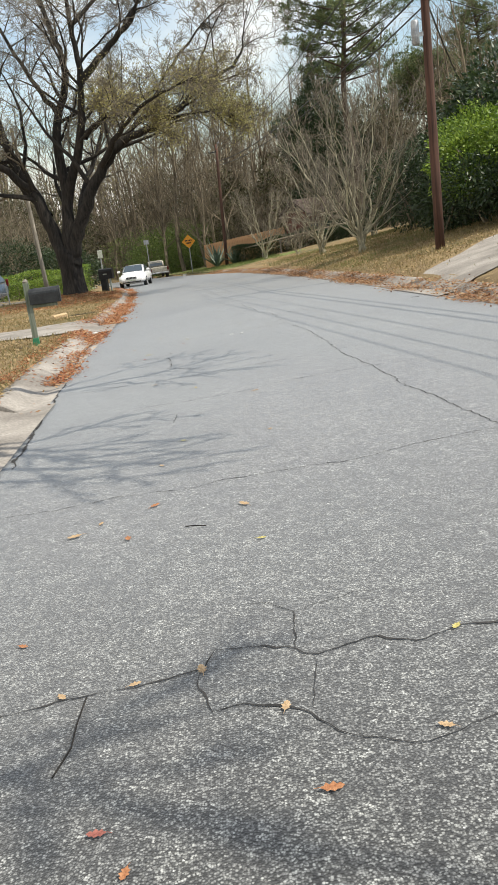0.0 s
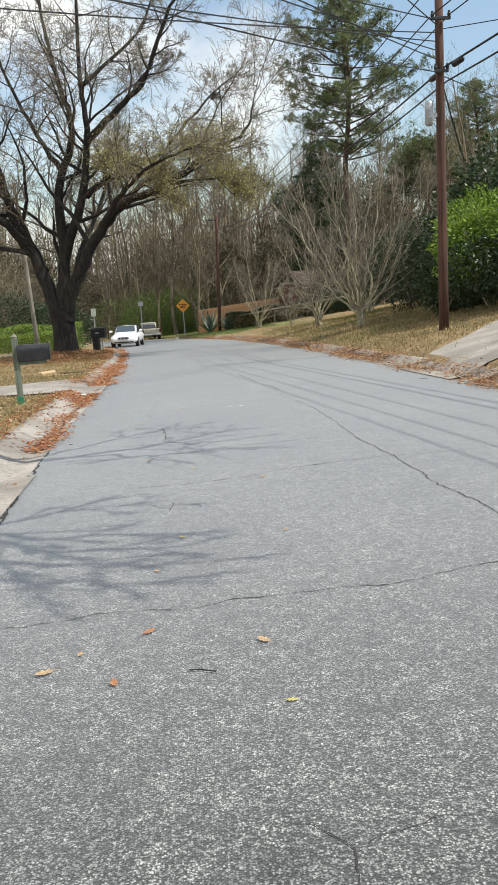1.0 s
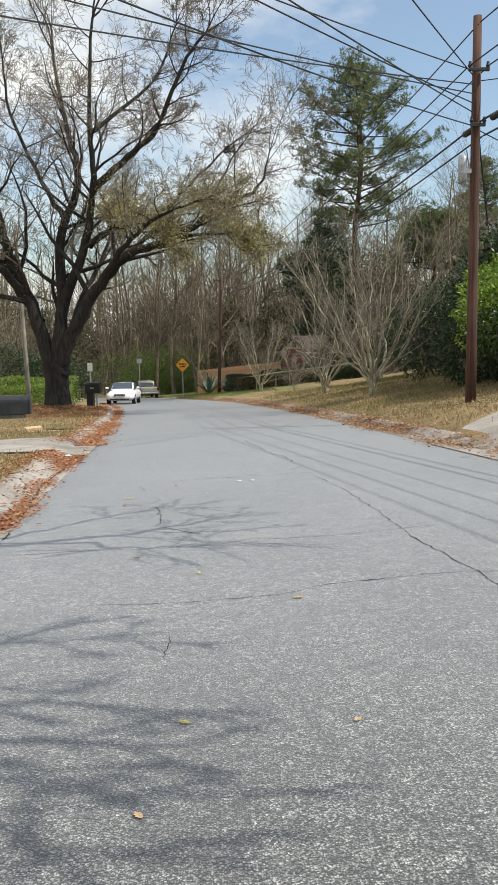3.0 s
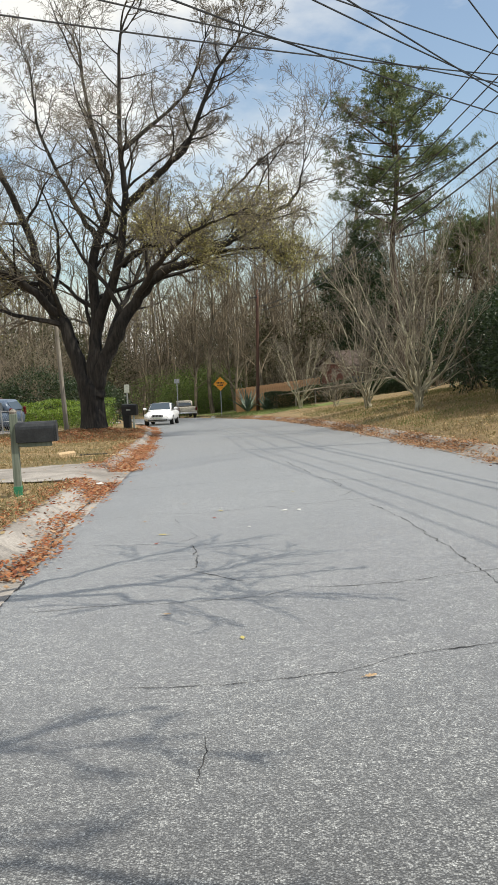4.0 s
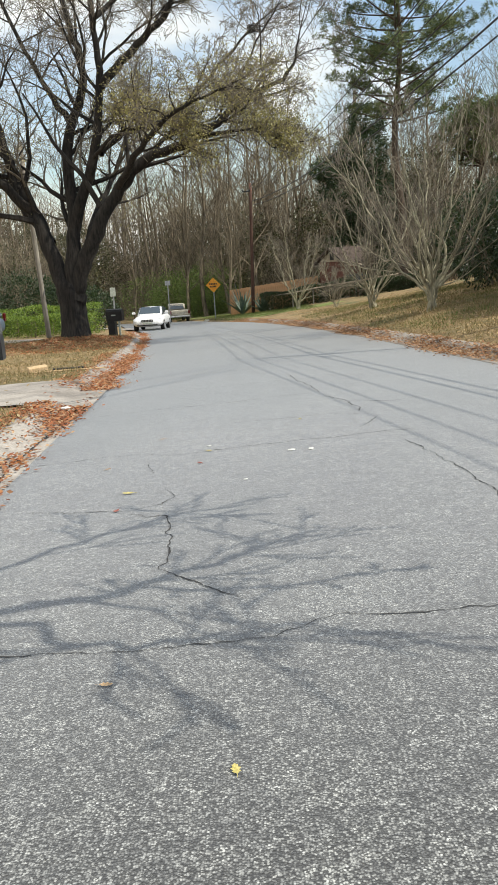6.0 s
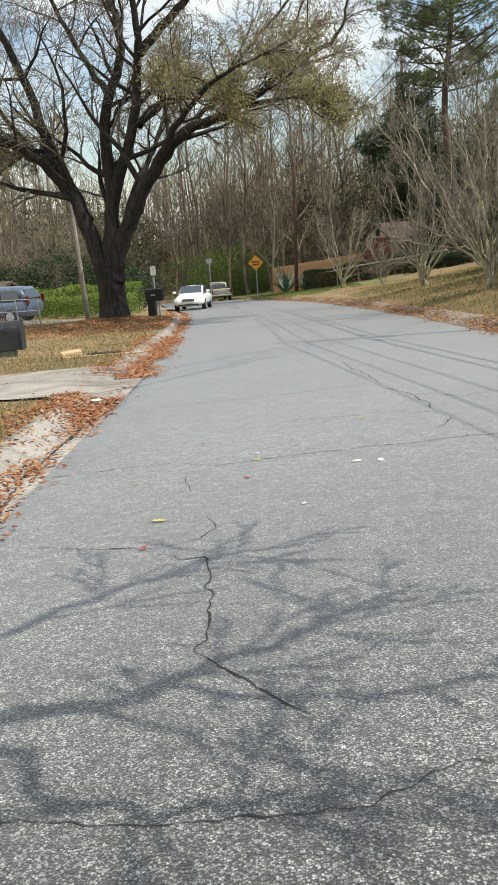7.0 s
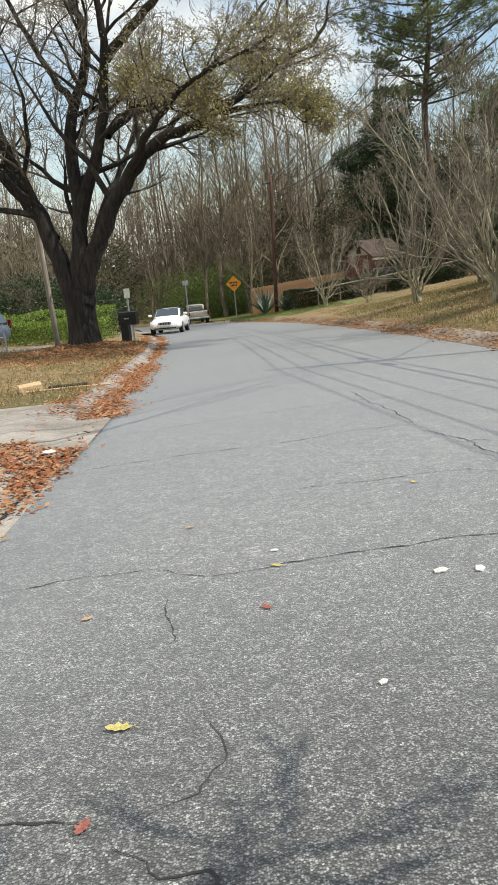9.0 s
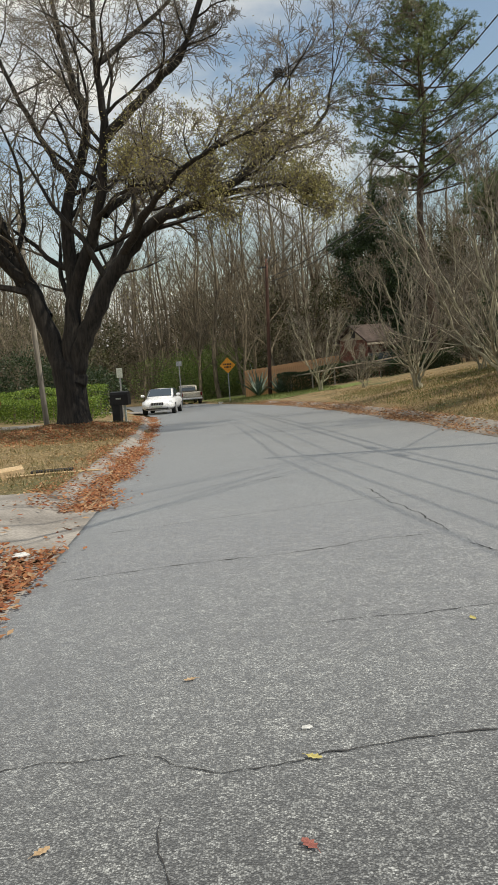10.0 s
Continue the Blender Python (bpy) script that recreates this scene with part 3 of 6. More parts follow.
def shrub(name, x, y, blobs, mat, per, size, seed, label, category, group=""):
    rng = random.Random(seed)
    z = land_at(x, y)
    t = empty(name, pose(x, y, z), label, category, group)
    for cx, cy, cz, rx, ry, rz in blobs:
        for _ in range(3):
            sb = Buf()
            p = Vector((cx * 0.6 + rng.uniform(-0.3, 0.3), cy * 0.6 + rng.uniform(-0.3, 0.3), -0.15))
            q = Vector((cx + rng.uniform(-0.5, 0.5) * rx, cy + rng.uniform(-0.5, 0.5) * ry, cz + rng.uniform(-0.2, 0.5) * rz))
            m = p.lerp(q, 0.5) + Vector((rng.uniform(-0.2, 0.2), rng.uniform(-0.2, 0.2), 0.1))
            sb.tube([p, m, q], [0.05, 0.035, 0.012], 5, cap=False)
            part("stem", sb, WOOD_BARK, t, smooth=True)
    tagged(part("foliage", leaf_mass(rng, blobs, per, size), mat, t), kind="stuff")
    return t


def woodland_tree(seed, h, spread, kids, low):
    """One bare woodland tree: trunk and crown, to be copied."""
    rng = random.Random(seed)
    t = empty("bare_tree", pose(0, 0, 0), "slender leafless grey woodland tree", "tree", "bare woodland trees")
    tb, cb = Buf(), Buf()
    pts = [Vector((0.02 * h * math.sin(i * 0.8 + seed), 0.02 * h * math.cos(i * 0.6 + seed), -0.3 + h * i / 9)) for i in range(10)]
    rad = [0.012 * h * (1 - 0.88 * i / 9) + 0.015 for i in range(10)]
    tb.tube(pts, rad, 7, cap=False)
    cfg = [(0, 5, 0, 0, kids, spread, 42), (5, 4, 0.16, 0.1, 5, 0.5, 38), (4, 3, 0.2, 0.06, 4, 0.5, 36), (3, 3, 0.25, 0.03, 0, 0, 0)]
    sprout(cb, [], rng, pts, rad, h, 0, cfg, low)
    part("trunk", tb, WOOD_BARK, t, smooth=True)
    part("crown", cb, WOOD_BARK, t)
    return t


oak()


def roadside_oak():
    """A second oak in the yard whose long limbs reach over the road and shade it."""
    global THIN
    x, y = -5.6, 2.9
    z = land_at(x, y)
    rng = random.Random(19)
    t = empty("oak_tree", pose(x, y, z), "large bare oak in the yard with limbs over the road", "tree")
    part("trunk", trunk_buf(3.0, 0.5, rng), BARK, t, smooth=True)
    fork = (0.1, 0.0, 2.5)

    def over(shade, h):
        """Points h metres above the road whose shade falls on the given places."""
        k = h / math.tan(radians(54))
        return [(u + 0.943 * k - x, v - 0.333 * k - y, float(road_z(u, v)) + h - z) for u, v in shade]

    crisp = [(0, 6, 0, 0, 13, 0.07, 34), (6, 5, 0.16, 0.0, 4, 0.55, 34), (4, 4, 0.2, 0.0, 0, 0, 0)]
    airy = [(0, 6, 0, 0, 9, 0.07, 20), (6, 5, 0.1, 0.0, 4, 0.5, 24), (4, 4, 0.14, 0.0, 0, 0, 0)]
    low, mid, high = 5.1, 7.6, 11.0
    for shade, h, r0, r1, cfg in (
        ([(-3.6, 10.1), (-2.06, 10.4), (-1.04, 10.65), (-0.49, 11.08), (-0.05, 11.34)], low, 0.11, 0.014, crisp),
        ([(-1.5, 10.53), (-1.04, 10.65), (-0.48, 10.57), (0.12, 10.58), (0.5, 10.6)], low, 0.026, 0.01, crisp),
        ([(-3.3, 9.9), (-2.17, 10.8), (-1.5, 11.5), (-0.92, 12.04), (-0.6, 12.15)], low, 0.06, 0.01, crisp),
        ([(-2.9, 10.25), (-1.48, 10.3), (-1.04, 10.0), (-0.56, 9.97), (-0.1, 10.03)], low + 0.3, 0.07, 0.01, crisp),
        ([(-3.0, 7.1), (-1.8, 7.42), (-1.4, 7.6), (-0.78, 7.6)], mid, 0.07, 0.01, airy),
        ([(-3.4, 7.5), (-2.1, 7.2), (-1.42, 6.8), (-0.47, 6.55)], mid, 0.13, 0.014, airy),
        ([(-3.2, 7.2), (-1.9, 6.9), (-1.37, 6.45), (-0.4, 6.2)], mid - 0.3, 0.12, 0.014, airy),
        ([(-3.0, 6.6), (-1.8, 6.4), (-1.16, 6.05), (-0.55, 5.85)], mid + 0.3, 0.12, 0.014, airy),
        ([(-2.8, 6.2), (-1.8, 6.0), (-1.25, 5.75), (-0.6, 5.5)], mid + 0.5, 0.1, 0.012, airy),
        ([(-2.6, 2.2), (-1.4, 2.1), (-0.75, 2.2), (-0.3, 1.9)], high, 0.11, 0.014, airy),
    ):
        pts = over(shade, h)
        first = Vector(fork).lerp(Vector(pts[0]), 0.45) + Vector((0, 0, 0.22 * h))
        b = Buf()
        THIN = 0.0105 if cfg is crisp else 0.0125
        limb(b, [], rng, ([fork, tuple(first)] if r0 > 0.05 else []) + pts, r0, r1, cfg, 0.62 if r0 > 0.05 else 0.2, 0)
        part("limb", b, BARK, t, smooth=True)
    for c, r0, r1 in (([(0, 0, 2.7), (0.2, -0.3, 6.0), (-0.4, -1.0, 10.0), (-1.0, -1.6, 14.0)], 0.3, 0.04), ([(-0.2, 0, 2.6), (-2.6, -0.8, 5.4), (-5.6, -1.2, 8.0), (-7.6, -1.6, 11.0)], 0.25, 0.03)):
        b = Buf()
        limb(b, [], rng, c, r0, r1, airy, 0.5, 0)
        part("limb", b, BARK, t, smooth=True)
    THIN = 0.0065


roadside_oak()
myrtle(5.05, 32.0, 6.0, 5.6, 3, 9, "large bare crape myrtle with many pale stems on the bank")
myrtle(4.5, 40.1, 4.4, 4.4, 5, 9, "bare crape myrtle with pale twisted stems on the bank")
myrtle(2.9, 62.0, 5.2, 4.6, 8, 6, "small bare tree beside the wooden fence")
myrtle(4.6, 55.0, 2.2, 2.4, 9, 6, "low leafless shrub with thin reddish stems")
myrtle(7.4, 43.0, 3.4, 2.6, 14, 6, "small bare shrub tree in the shade of the bank")
pine(10.4, 67.0, 20.6, 9.0, 11.5, 21)
pine(27.5, 92.0, 18.5, 8.0, 8.5, 23)
pine(18.5, 77.0, 11.2, 6.6, 8.0, 25)
# The shade at the hedge's foot is put into these dark leaves.
shrub("evergreen_shrub", 7.3, 28.4, [(0, 0, 0.9, 0.9, 1.3, 1.0), (0.5, 1.7, 1.1, 1.1, 1.4, 1.2), (1.2, 0.2, 1.5, 1.0, 1.2, 1.4)], DARK_LEAF, 800, 0.12, 41, "shrubs at the foot of the hedge, shade put into dark leaves", "shrub", "evergreen shrubs")
shrub("evergreen_hedge", 8.4, 28.6, [(0, 0, 2.6, 1.1, 1.2, 1.0), (0.4, 1.5, 2.6, 1.1, 1.2, 0.9)], HEDGE_LEAF, 800, 0.12, 42, "bright green leafy shrub behind the utility pole", "hedge")
shrub("evergreen_hedge", 9.1, 26.4, [(-1.5, 0.3, 1.6, 1.2, 1.2, 1.1), (-0.1, -0.6, 1.9, 1.4, 1.3, 1.2), (1.6, -0.4, 2.1, 1.6, 1.5, 1.2), (3.4, -0.2, 2.1, 1.7, 1.6, 1.3), (-0.6, 1.4, 2.0, 1.5, 1.4, 1.2), (5.2, -0.6, 2.2, 1.8, 1.6, 1.3)], HEDGE_LEAF, 1000, 0.13, 31, "tall bright green overgrown evergreen hedge", "hedge")
# Dark leaves stand in for the shade below the overhanging hedge top.
shrub("evergreen_shrub", 9.9, 25.5, [(-2.2, 0.2, 0.8, 1.3, 1.0, 0.9), (-0.6, 0, 0.9, 1.5, 1.1, 1.0), (1.2, 0.2, 0.9, 1.6, 1.2, 1.1), (3.2, 0, 0.9, 1.7, 1.2, 1.1), (5.2, 0, 0.9, 1.7, 1.2, 1.1), (-1.6, -0.6, 0.6, 1.2, 0.9, 0.7), (0.6, -0.6, 0.6, 1.4, 0.9, 0.7)], DARK_LEAF, 800, 0.13, 35, "shaded underside of the tall green hedge, put in as dark leaves", "shrub", "evergreen shrubs")
shrub("evergreen_shrub", 8.6, 35.5, [(-1.2, 0, 1.5, 1.5, 1.4, 1.6), (0.8, 0.6, 2.0, 1.7, 1.6, 2.0), (2.6, 1.4, 1.8, 1.7, 1.6, 1.9)], DARK_LEAF, 700, 0.13, 32, "dark glossy evergreen shrubs behind the bare trees", "shrub", "evergreen shrubs")
# Out of view to the right; added to cast shade on hedge and bank.
shrub("evergreen_tree", 12.3, 24.0, [(0, 0, 1.9, 2.0, 2.0, 1.6), (-1.2, 1.2, 1.6, 1.6, 1.6, 1.4), (1.8, -1.0, 2.0, 1.8, 1.8, 1.6)], DARK_LEAF, 300, 0.2, 36, "unseen evergreen tree added uphill to shade the hedge and bank", "tree")
shrub("evergreen_tree", 8.9, 79.0, [(0, 0, 8.2, 2.8, 2.4, 2.6), (2.2, 0.3, 5.6, 2.5, 2.2, 2.6), (0.8, 0, 11.2, 2.2, 2.0, 1.9), (-2.0, 0.2, 10.0, 1.5, 1.4, 0.9), (1.2, 0, 13.6, 1.5, 1.4, 1.3), (0, 0, 3.4, 2.6, 2.2, 2.2)], DARK_LEAF, 520, 0.2, 33, "dark evergreen tree rising behind the crape myrtles", "tree")
shrub("evergreen_tree", 13.5, 52.0, [(0, 0, 2.4, 2.6, 2.4, 1.8), (2.6, 0, 2.2, 2.4, 2.2, 1.7), (-2.4, 0.5, 2.0, 1.8, 1.8, 1.6)], DARK_LEAF, 330, 0.2, 34, "low dark evergreen tree rising behind the hedge", "tree")

# This one is hardly seen; added so that its shade falls on the bank.
shrub("evergreen_tree", 9.3, 30.2, [(0, 0, 2.4, 1.7, 2.4, 1.7), (0.4, 2.2, 2.6, 1.7, 2.2, 1.9), (0.4, -0.4, 3.7, 1.5, 1.9, 1.4)], DARK_LEAF, 300, 0.2, 39, "broad dark evergreen tree placed to shade the grassy bank", "tree")
shrub("evergreen_tree", 8.9, 40.5, [(0, 0, 1.6, 1.4, 2.0, 1.3), (0.3, 2.0, 1.6, 1.4, 1.8, 1.3), (0.4, -0.4, 2.6, 1.3, 1.6, 1.1)], DARK_LEAF, 300, 0.2, 40, "broad dark evergreen tree placed to shade the grassy bank", "tree")
shrub("evergreen_tree", 12.6, 80.0, [(0, 0, 3.6, 1.8, 1.7, 2.2), (0.8, 0, 6.4, 1.7, 1.6, 1.8), (-0.6, 0, 8.2, 1.2, 1.2, 1.1)], DARK_LEAF, 500, 0.2, 37, "narrow dark evergreen tree beside the house", "tree")
for i, (x, y, g) in enumerate([(-11.0, 60.0, 1.5), (-14.2, 60.8, 1.9), (-17.6, 61.0, 1.6), (-20.5, 60.0, 1.9)]):
    shrub("evergreen_shrub", x, y, [(0, 0, g, g * 1.3, g, g * 1.1), (g * 0.8, 0.4, g * 0.8, g, g * 0.9, g * 0.9)], DARK_LEAF, 420, 0.15, 300 + i, "dark evergreen shrubs behind the clipped hedge", "shrub", "evergreen shrubs")
shrub("evergreen_shrub", 9.6, 72.2, [(0, 0, 1.6, 1.2, 1.0, 1.6), (1.4, 0.3, 1.9, 1.3, 1.0, 1.8), (2.8, 0.2, 1.6, 1.3, 1.0, 1.7)], DARK_LEAF, 420, 0.15, 310, "dark evergreen shrubs beside the brick house", "shrub", "evergreen shrubs")
shrub("evergreen_hedge", 8.9, 23.7, [(0.2, 0, 1.9, 1.1, 1.0, 1.1), (1.7, -0.6, 2.1, 1.5, 1.2, 1.2), (0.0, 0.5, 0.9, 1.0, 0.9, 0.9), (1.5, -0.3, 0.9, 1.4, 1.0, 1.0), (3.4, -0.8, 1.8, 1.7, 1.4, 1.6)], HEDGE_LEAF, 700, 0.13, 38, "tall overgrown evergreen hedge beside the utility pole", "hedge")
kinds = [woodland_tree(41, 17, 0.3, 22, 0.28), woodland_tree(42, 15, 0.34, 22, 0.2), woodland_tree(43, 19, 0.24, 22, 0.38), woodland_tree(44, 12, 0.36, 20, 0.12)]


def thicket(seed, h):
    """Leafless undergrowth: many thin stems from the ground."""
    rng = random.Random(seed)
    t = empty("bare_thicket", pose(0, 0, 0), "tangled leafless brown undergrowth", "shrub", "bare undergrowth")
    cfg = [(5, 4, 0.12, 0.08, 7, 0.5, 32), (4, 3, 0.2, 0.05, 5, 0.55, 36), (3, 3, 0.25, 0.03, 0, 0, 0)]
    for i in range(12):
        b = Buf()
        a = rng.uniform(0, 6.283)
        branch(b, [], rng, Vector((math.cos(a) * rng.uniform(0, 1.3), math.sin(a) * rng.uniform(0, 1.3), -0.2)), Vector((math.cos(a) * 0.4, math.sin(a) * 0.4, 1)).normalized(), h * rng.uniform(0.6, 1.0), 0.045, 0, cfg)
        part("stem", b, WOOD_BARK, t)
    return t


brush = [thicket(51, 6.0), thicket(52, 4.2), thicket(53, 7.5)]
rng = random.Random(77)
spots = []
while len(spots) < 300:
    x, y = rng.uniform(-62, 56), rng.uniform(84, 130)
    if rng.random() < 0.45:
        y = rng.uniform(85, 104)
    if abs(float(offset(x, y)[0])) < 5 or any((x - a) ** 2 + (y - b) ** 2 < 2.2 for a, b in spots):
        continue
    if x > 3 and y < 84:
        continue
    spots.append((x, y))
spots += [(-24, 66), (-28, 60), (-21, 71), (-33, 68), (-30, 75), (-38, 64), (-26, 54), (-19.5, 68), (14, 72), (18, 70), (24, 74), (21, 62), (28, 66), (30, 58), (-22, 58), (-31, 52), (-35, 58), (-41, 70), (17, 60), (25, 68), (13, 78), (9, 82), (20, 80), (-1.5, 81), (0.5, 83), (23, 66), (15.5, 66), (18, 70), (13.5, 68)]
for i, (x, y) in enumerate(spots):
    k = kinds[rng.randrange(4)]
    m = pose(x, y, land_at(x, y), rng.uniform(-3, 3), rng.uniform(-3, 3), rng.uniform(0, 360))
    s = rng.uniform(0.75, 1.12)
    if i < 4:
        kinds[i].matrix_basis = m
        continue
    o = copy_thing(k, m)
    o.scale = (s, s, s)
done = 0
for i in range(900):
    x, y = rng.uniform(-60, 50), rng.uniform(82, 118)
    if i % 5 == 0:
        x, y = rng.uniform(-45, -15), rng.uniform(58, 74)
    if i % 7 == 0:
        x, y = rng.uniform(11, 32), rng.uniform(56, 80)
    if abs(float(offset(x, y)[0])) < 4.4 or (-14 < x < -2 and y < 101) or (3 < x < 14 and y < 80) or (x < -14 and y < 60 and x > -22):
        continue
    m = pose(x, y, land_at(x, y), 0, 0, rng.uniform(0, 360))
    if done < 3:
        brush[done].matrix_basis = m
    else:
        o = copy_thing(brush[rng.randrange(3)], m)
        s = rng.uniform(0.7, 1.15)
        o.scale = (s * 1.2, s * 1.2, s)
    done += 1
    if done > 230:
        break
for i in range(84):
    x, y = rng.uniform(-46, 38), rng.uniform(82, 104)
    if i < 20:
        x, y = rng.uniform(-14, -3), rng.uniform(92, 100)
    if i % 6 == 5:
        x, y = rng.uniform(-34, -16), rng.uniform(60, 70)
    if abs(float(offset(x, y)[0])) < 4.8:
        continue
    g = rng.uniform(1.9, 3.0) if i < 20 else rng.uniform(0.9, 2.3)
    green = i < 20 or rng.random() < 0.2
    shrub("understory_shrub", x, y, [(0, 0, g * 0.8, g * 1.3, g, g), (g, 0.3, g * 0.6, g, g * 0.8, g * 0.7)], VINE_LEAF if green else DARK_LEAF, 110, 0.17, 200 + i, "tangled green undergrowth at the edge of the woods" if green else "dark evergreen undergrowth in the woods", "shrub", "undergrowth")


def dusky_tree(x, y, h, seed):
    """A rounded evergreen of the wood's understorey."""
    r = random.Random(seed)
    w = h * r.uniform(0.24, 0.32)
    blobs = [(0, 0, h * 0.36, w, w * 0.8, h * 0.3), (r.uniform(-0.6, 0.6) * w, 0, h * 0.6, w * 0.78, w * 0.7, h * 0.22), (r.uniform(-0.5, 0.5) * w, 0, h * 0.82, w * 0.5, w * 0.5, h * 0.16), (r.uniform(-1, 1) * w, 0, h * 0.2, w * 0.8, w * 0.6, h * 0.18)]
    shrub("evergreen_tree", x, y, blobs, WOODS_LEAF, 62, 0.3, seed, "dusky olive-green evergreen tree among bare woods", "tree", "woodland evergreens")


for i, (x, y, h) in enumerate([(-14.5, 78.5, 6.0), (-18, 73, 6.5), (-23, 69, 6.5), (-27, 77, 9), (-33, 70, 8), (-20.5, 79, 8.5), (-38, 78, 9)]):
    dusky_tree(x, y, h, 500 + i)
r_dusk = random.Random(91)
for i in range(30):
    x, y, h = -42 + 2.05 * i + r_dusk.uniform(-0.8, 0.8), r_dusk.uniform(102, 120), r_dusk.uniform(8.5, 15)
    if x > -1:
        y = r_dusk.uniform(84, 100)
    h = h * 0.85 if x < -2 else h * 0.65 if x < 5 else h * 0.85
    if abs(float(offset(x, y)[0])) > 5.5:
        dusky_tree(x, y, h, 520 + i)


def far_woods():
    """The depth of the bare woods beyond the bend."""
    rng = random.Random(5)
    b = Buf()
    for i in range(1500):
        a = rng.uniform(-1.05, 0.95)
        r = rng.uniform(128, 190)
        x, y = r * math.sin(a) - 4, r * math.cos(a) - 6
        z = land_at(x, y) if i % 8 == 0 else -4.6 + 0.11 * min(max(x, 0), 26)
        h = rng.uniform(9, 19)
        p = Vector((x, y, z - 1))
        top = p + Vector((rng.uniform(-1, 1), 0, h))
        b.tube([p, p.lerp(top, 0.5) + Vector((rng.uniform(-0.3, 0.3), 0, 0)), top], [0.14, 0.1, 0.02], 3, cap=False)
        for k in range(15):
            u = rng.uniform(0.08, 1.0)
            q = p.lerp(top, u)
            d = Vector((rng.uniform(-1, 1), rng.uniform(-0.5, 0.5), rng.uniform(0.4, 1.5))).normalized() * rng.uniform(1.2, 3.4)
            b.tube([q, q + d * 0.6, q + d * 0.9 + Vector((rng.uniform(-0.5, 0.5), 0, 0.6))], [0.05, 0.035, 0.015], 3, cap=False)
    tagged(part("far_woods", b, WOOD_BARK), "depth of bare brown woods far beyond the bend", "woods", kind="stuff")


def forest_floor(name, xs, ys):
    o = grid_mesh(name, xs, ys, LITTER)
    o.location.z = 0.03
    return tagged(o, "brown leaf litter on the floor of the woods", "ground", kind="structure")


LITTER = mottled("woodland_leaf_litter", (0.055, 0.036, 0.022), (0.13, 0.085, 0.05), 1.2, 0.95, 20, 0.8, 0.04)
far_woods()
forest_floor("ground_woods_1", np.linspace(-160, 160, 60), np.linspace(105, 260, 40))
forest_floor("ground_woods_2", np.linspace(2, 70, 60), np.linspace(80, 105, 26))
forest_floor("ground_woods_3", np.linspace(-160, -17, 60), np.linspace(69.5, 90, 24))


# ---- materials of the things ----
WHITE_PAINT = mottled("white_car_paint", (0.74, 0.75, 0.76), (0.82, 0.82, 0.82), 1.5, 0.25, 8, 0.0)
BLUE_PAINT = mottled("blue_grey_car_paint", (0.07, 0.10, 0.15), (0.1, 0.135, 0.19), 1.2, 0.3, 8, 0.0)
BEIGE_PAINT = mottled("beige_truck_paint", (0.34, 0.31, 0.25), (0.44, 0.41, 0.34), 1.2, 0.35, 8, 0.0)
RUBBER = mottled("tyre_rubber", (0.012, 0.012, 0.012), (0.03, 0.03, 0.03), 6, 0.9)
ALLOY = mottled("alloy_rim", (0.4, 0.4, 0.41), (0.55, 0.55, 0.56), 5, 0.35, 6, 0.05, 0.002, 0.8)
BLACK_PLASTIC = mottled("black_plastic", (0.008, 0.008, 0.009), (0.02, 0.02, 0.02), 4, 0.5, 8, 0.1, 0.002)
DARK_METAL = mottled("black_painted_metal", (0.012, 0.014, 0.016), (0.03, 0.032, 0.034), 5, 0.42, 8, 0.1, 0.002)
GALV = mottled("galvanised_steel", (0.28, 0.29, 0.3), (0.42, 0.43, 0.44), 6, 0.5, 6, 0.1, 0.002, 0.6)
ORANGE = mottled("orange_sign_face", (0.72, 0.27, 0.015), (0.82, 0.35, 0.03), 3, 0.5, 6, 0.0)
SIGN_BLACK = mottled("black_sign_ink", (0.015, 0.013, 0.01), (0.03, 0.025, 0.02), 8, 0.6)
SIGN_WHITE = mottled("white_sign_face", (0.36, 0.39, 0.33), (0.5, 0.53, 0.46), 5, 0.5)
LAMP_GLASS = mottled("headlamp_plastic", (0.5, 0.52, 0.54), (0.66, 0.67, 0.68), 8, 0.12, 5, 0.0)
TAIL_RED = mottled("tail_lamp_plastic", (0.1, 0.01, 0.01), (0.15, 0.014, 0.012), 8, 0.2, 5, 0.0)
FENCE_WOOD = bark_material("stained_fence_board", (0.42, 0.22, 0.11), (0.6, 0.35, 0.19), (12, 12, 1.5), 0.004)
ROOF = mottled("brown_roof_shingle", (0.05, 0.035, 0.029), (0.1, 0.073, 0.06), 2.5, 0.95, 10, 0.6, 0.02)
SIDING = mottled("tan_siding", (0.36, 0.3, 0.22), (0.46, 0.39, 0.3), 2.0, 0.85)
DARK_BRICK = mottled("dark_red_brick", (0.09, 0.035, 0.025), (0.17, 0.07, 0.05), 4, 0.9, 8, 0.6, 0.02)
AGAVE = mottled("agave_leaf", (0.08, 0.12, 0.085), (0.2, 0.25, 0.19), 2.2, 0.6, 6, 0.1)
STONE = mottled("pale_stone", (0.4, 0.38, 0.34), (0.56, 0.53, 0.48), 4, 0.9, 6, 0.5, 0.02)
CARD = mottled("cardboard", (0.46, 0.32, 0.17), (0.58, 0.42, 0.25), 5, 0.85)
PAPER = mottled("white_paper", (0.5, 0.5, 0.48), (0.64, 0.63, 0.6), 9, 0.8)
GREEN_WOOD = bark_material("mossy_post_wood", (0.09, 0.115, 0.085), (0.23, 0.25, 0.2), (20, 20, 1.2), 0.004)
GREEN_PAINT = mottled("green_painted_wood", (0.02, 0.16, 0.075), (0.04, 0.24, 0.12), 6, 0.7)
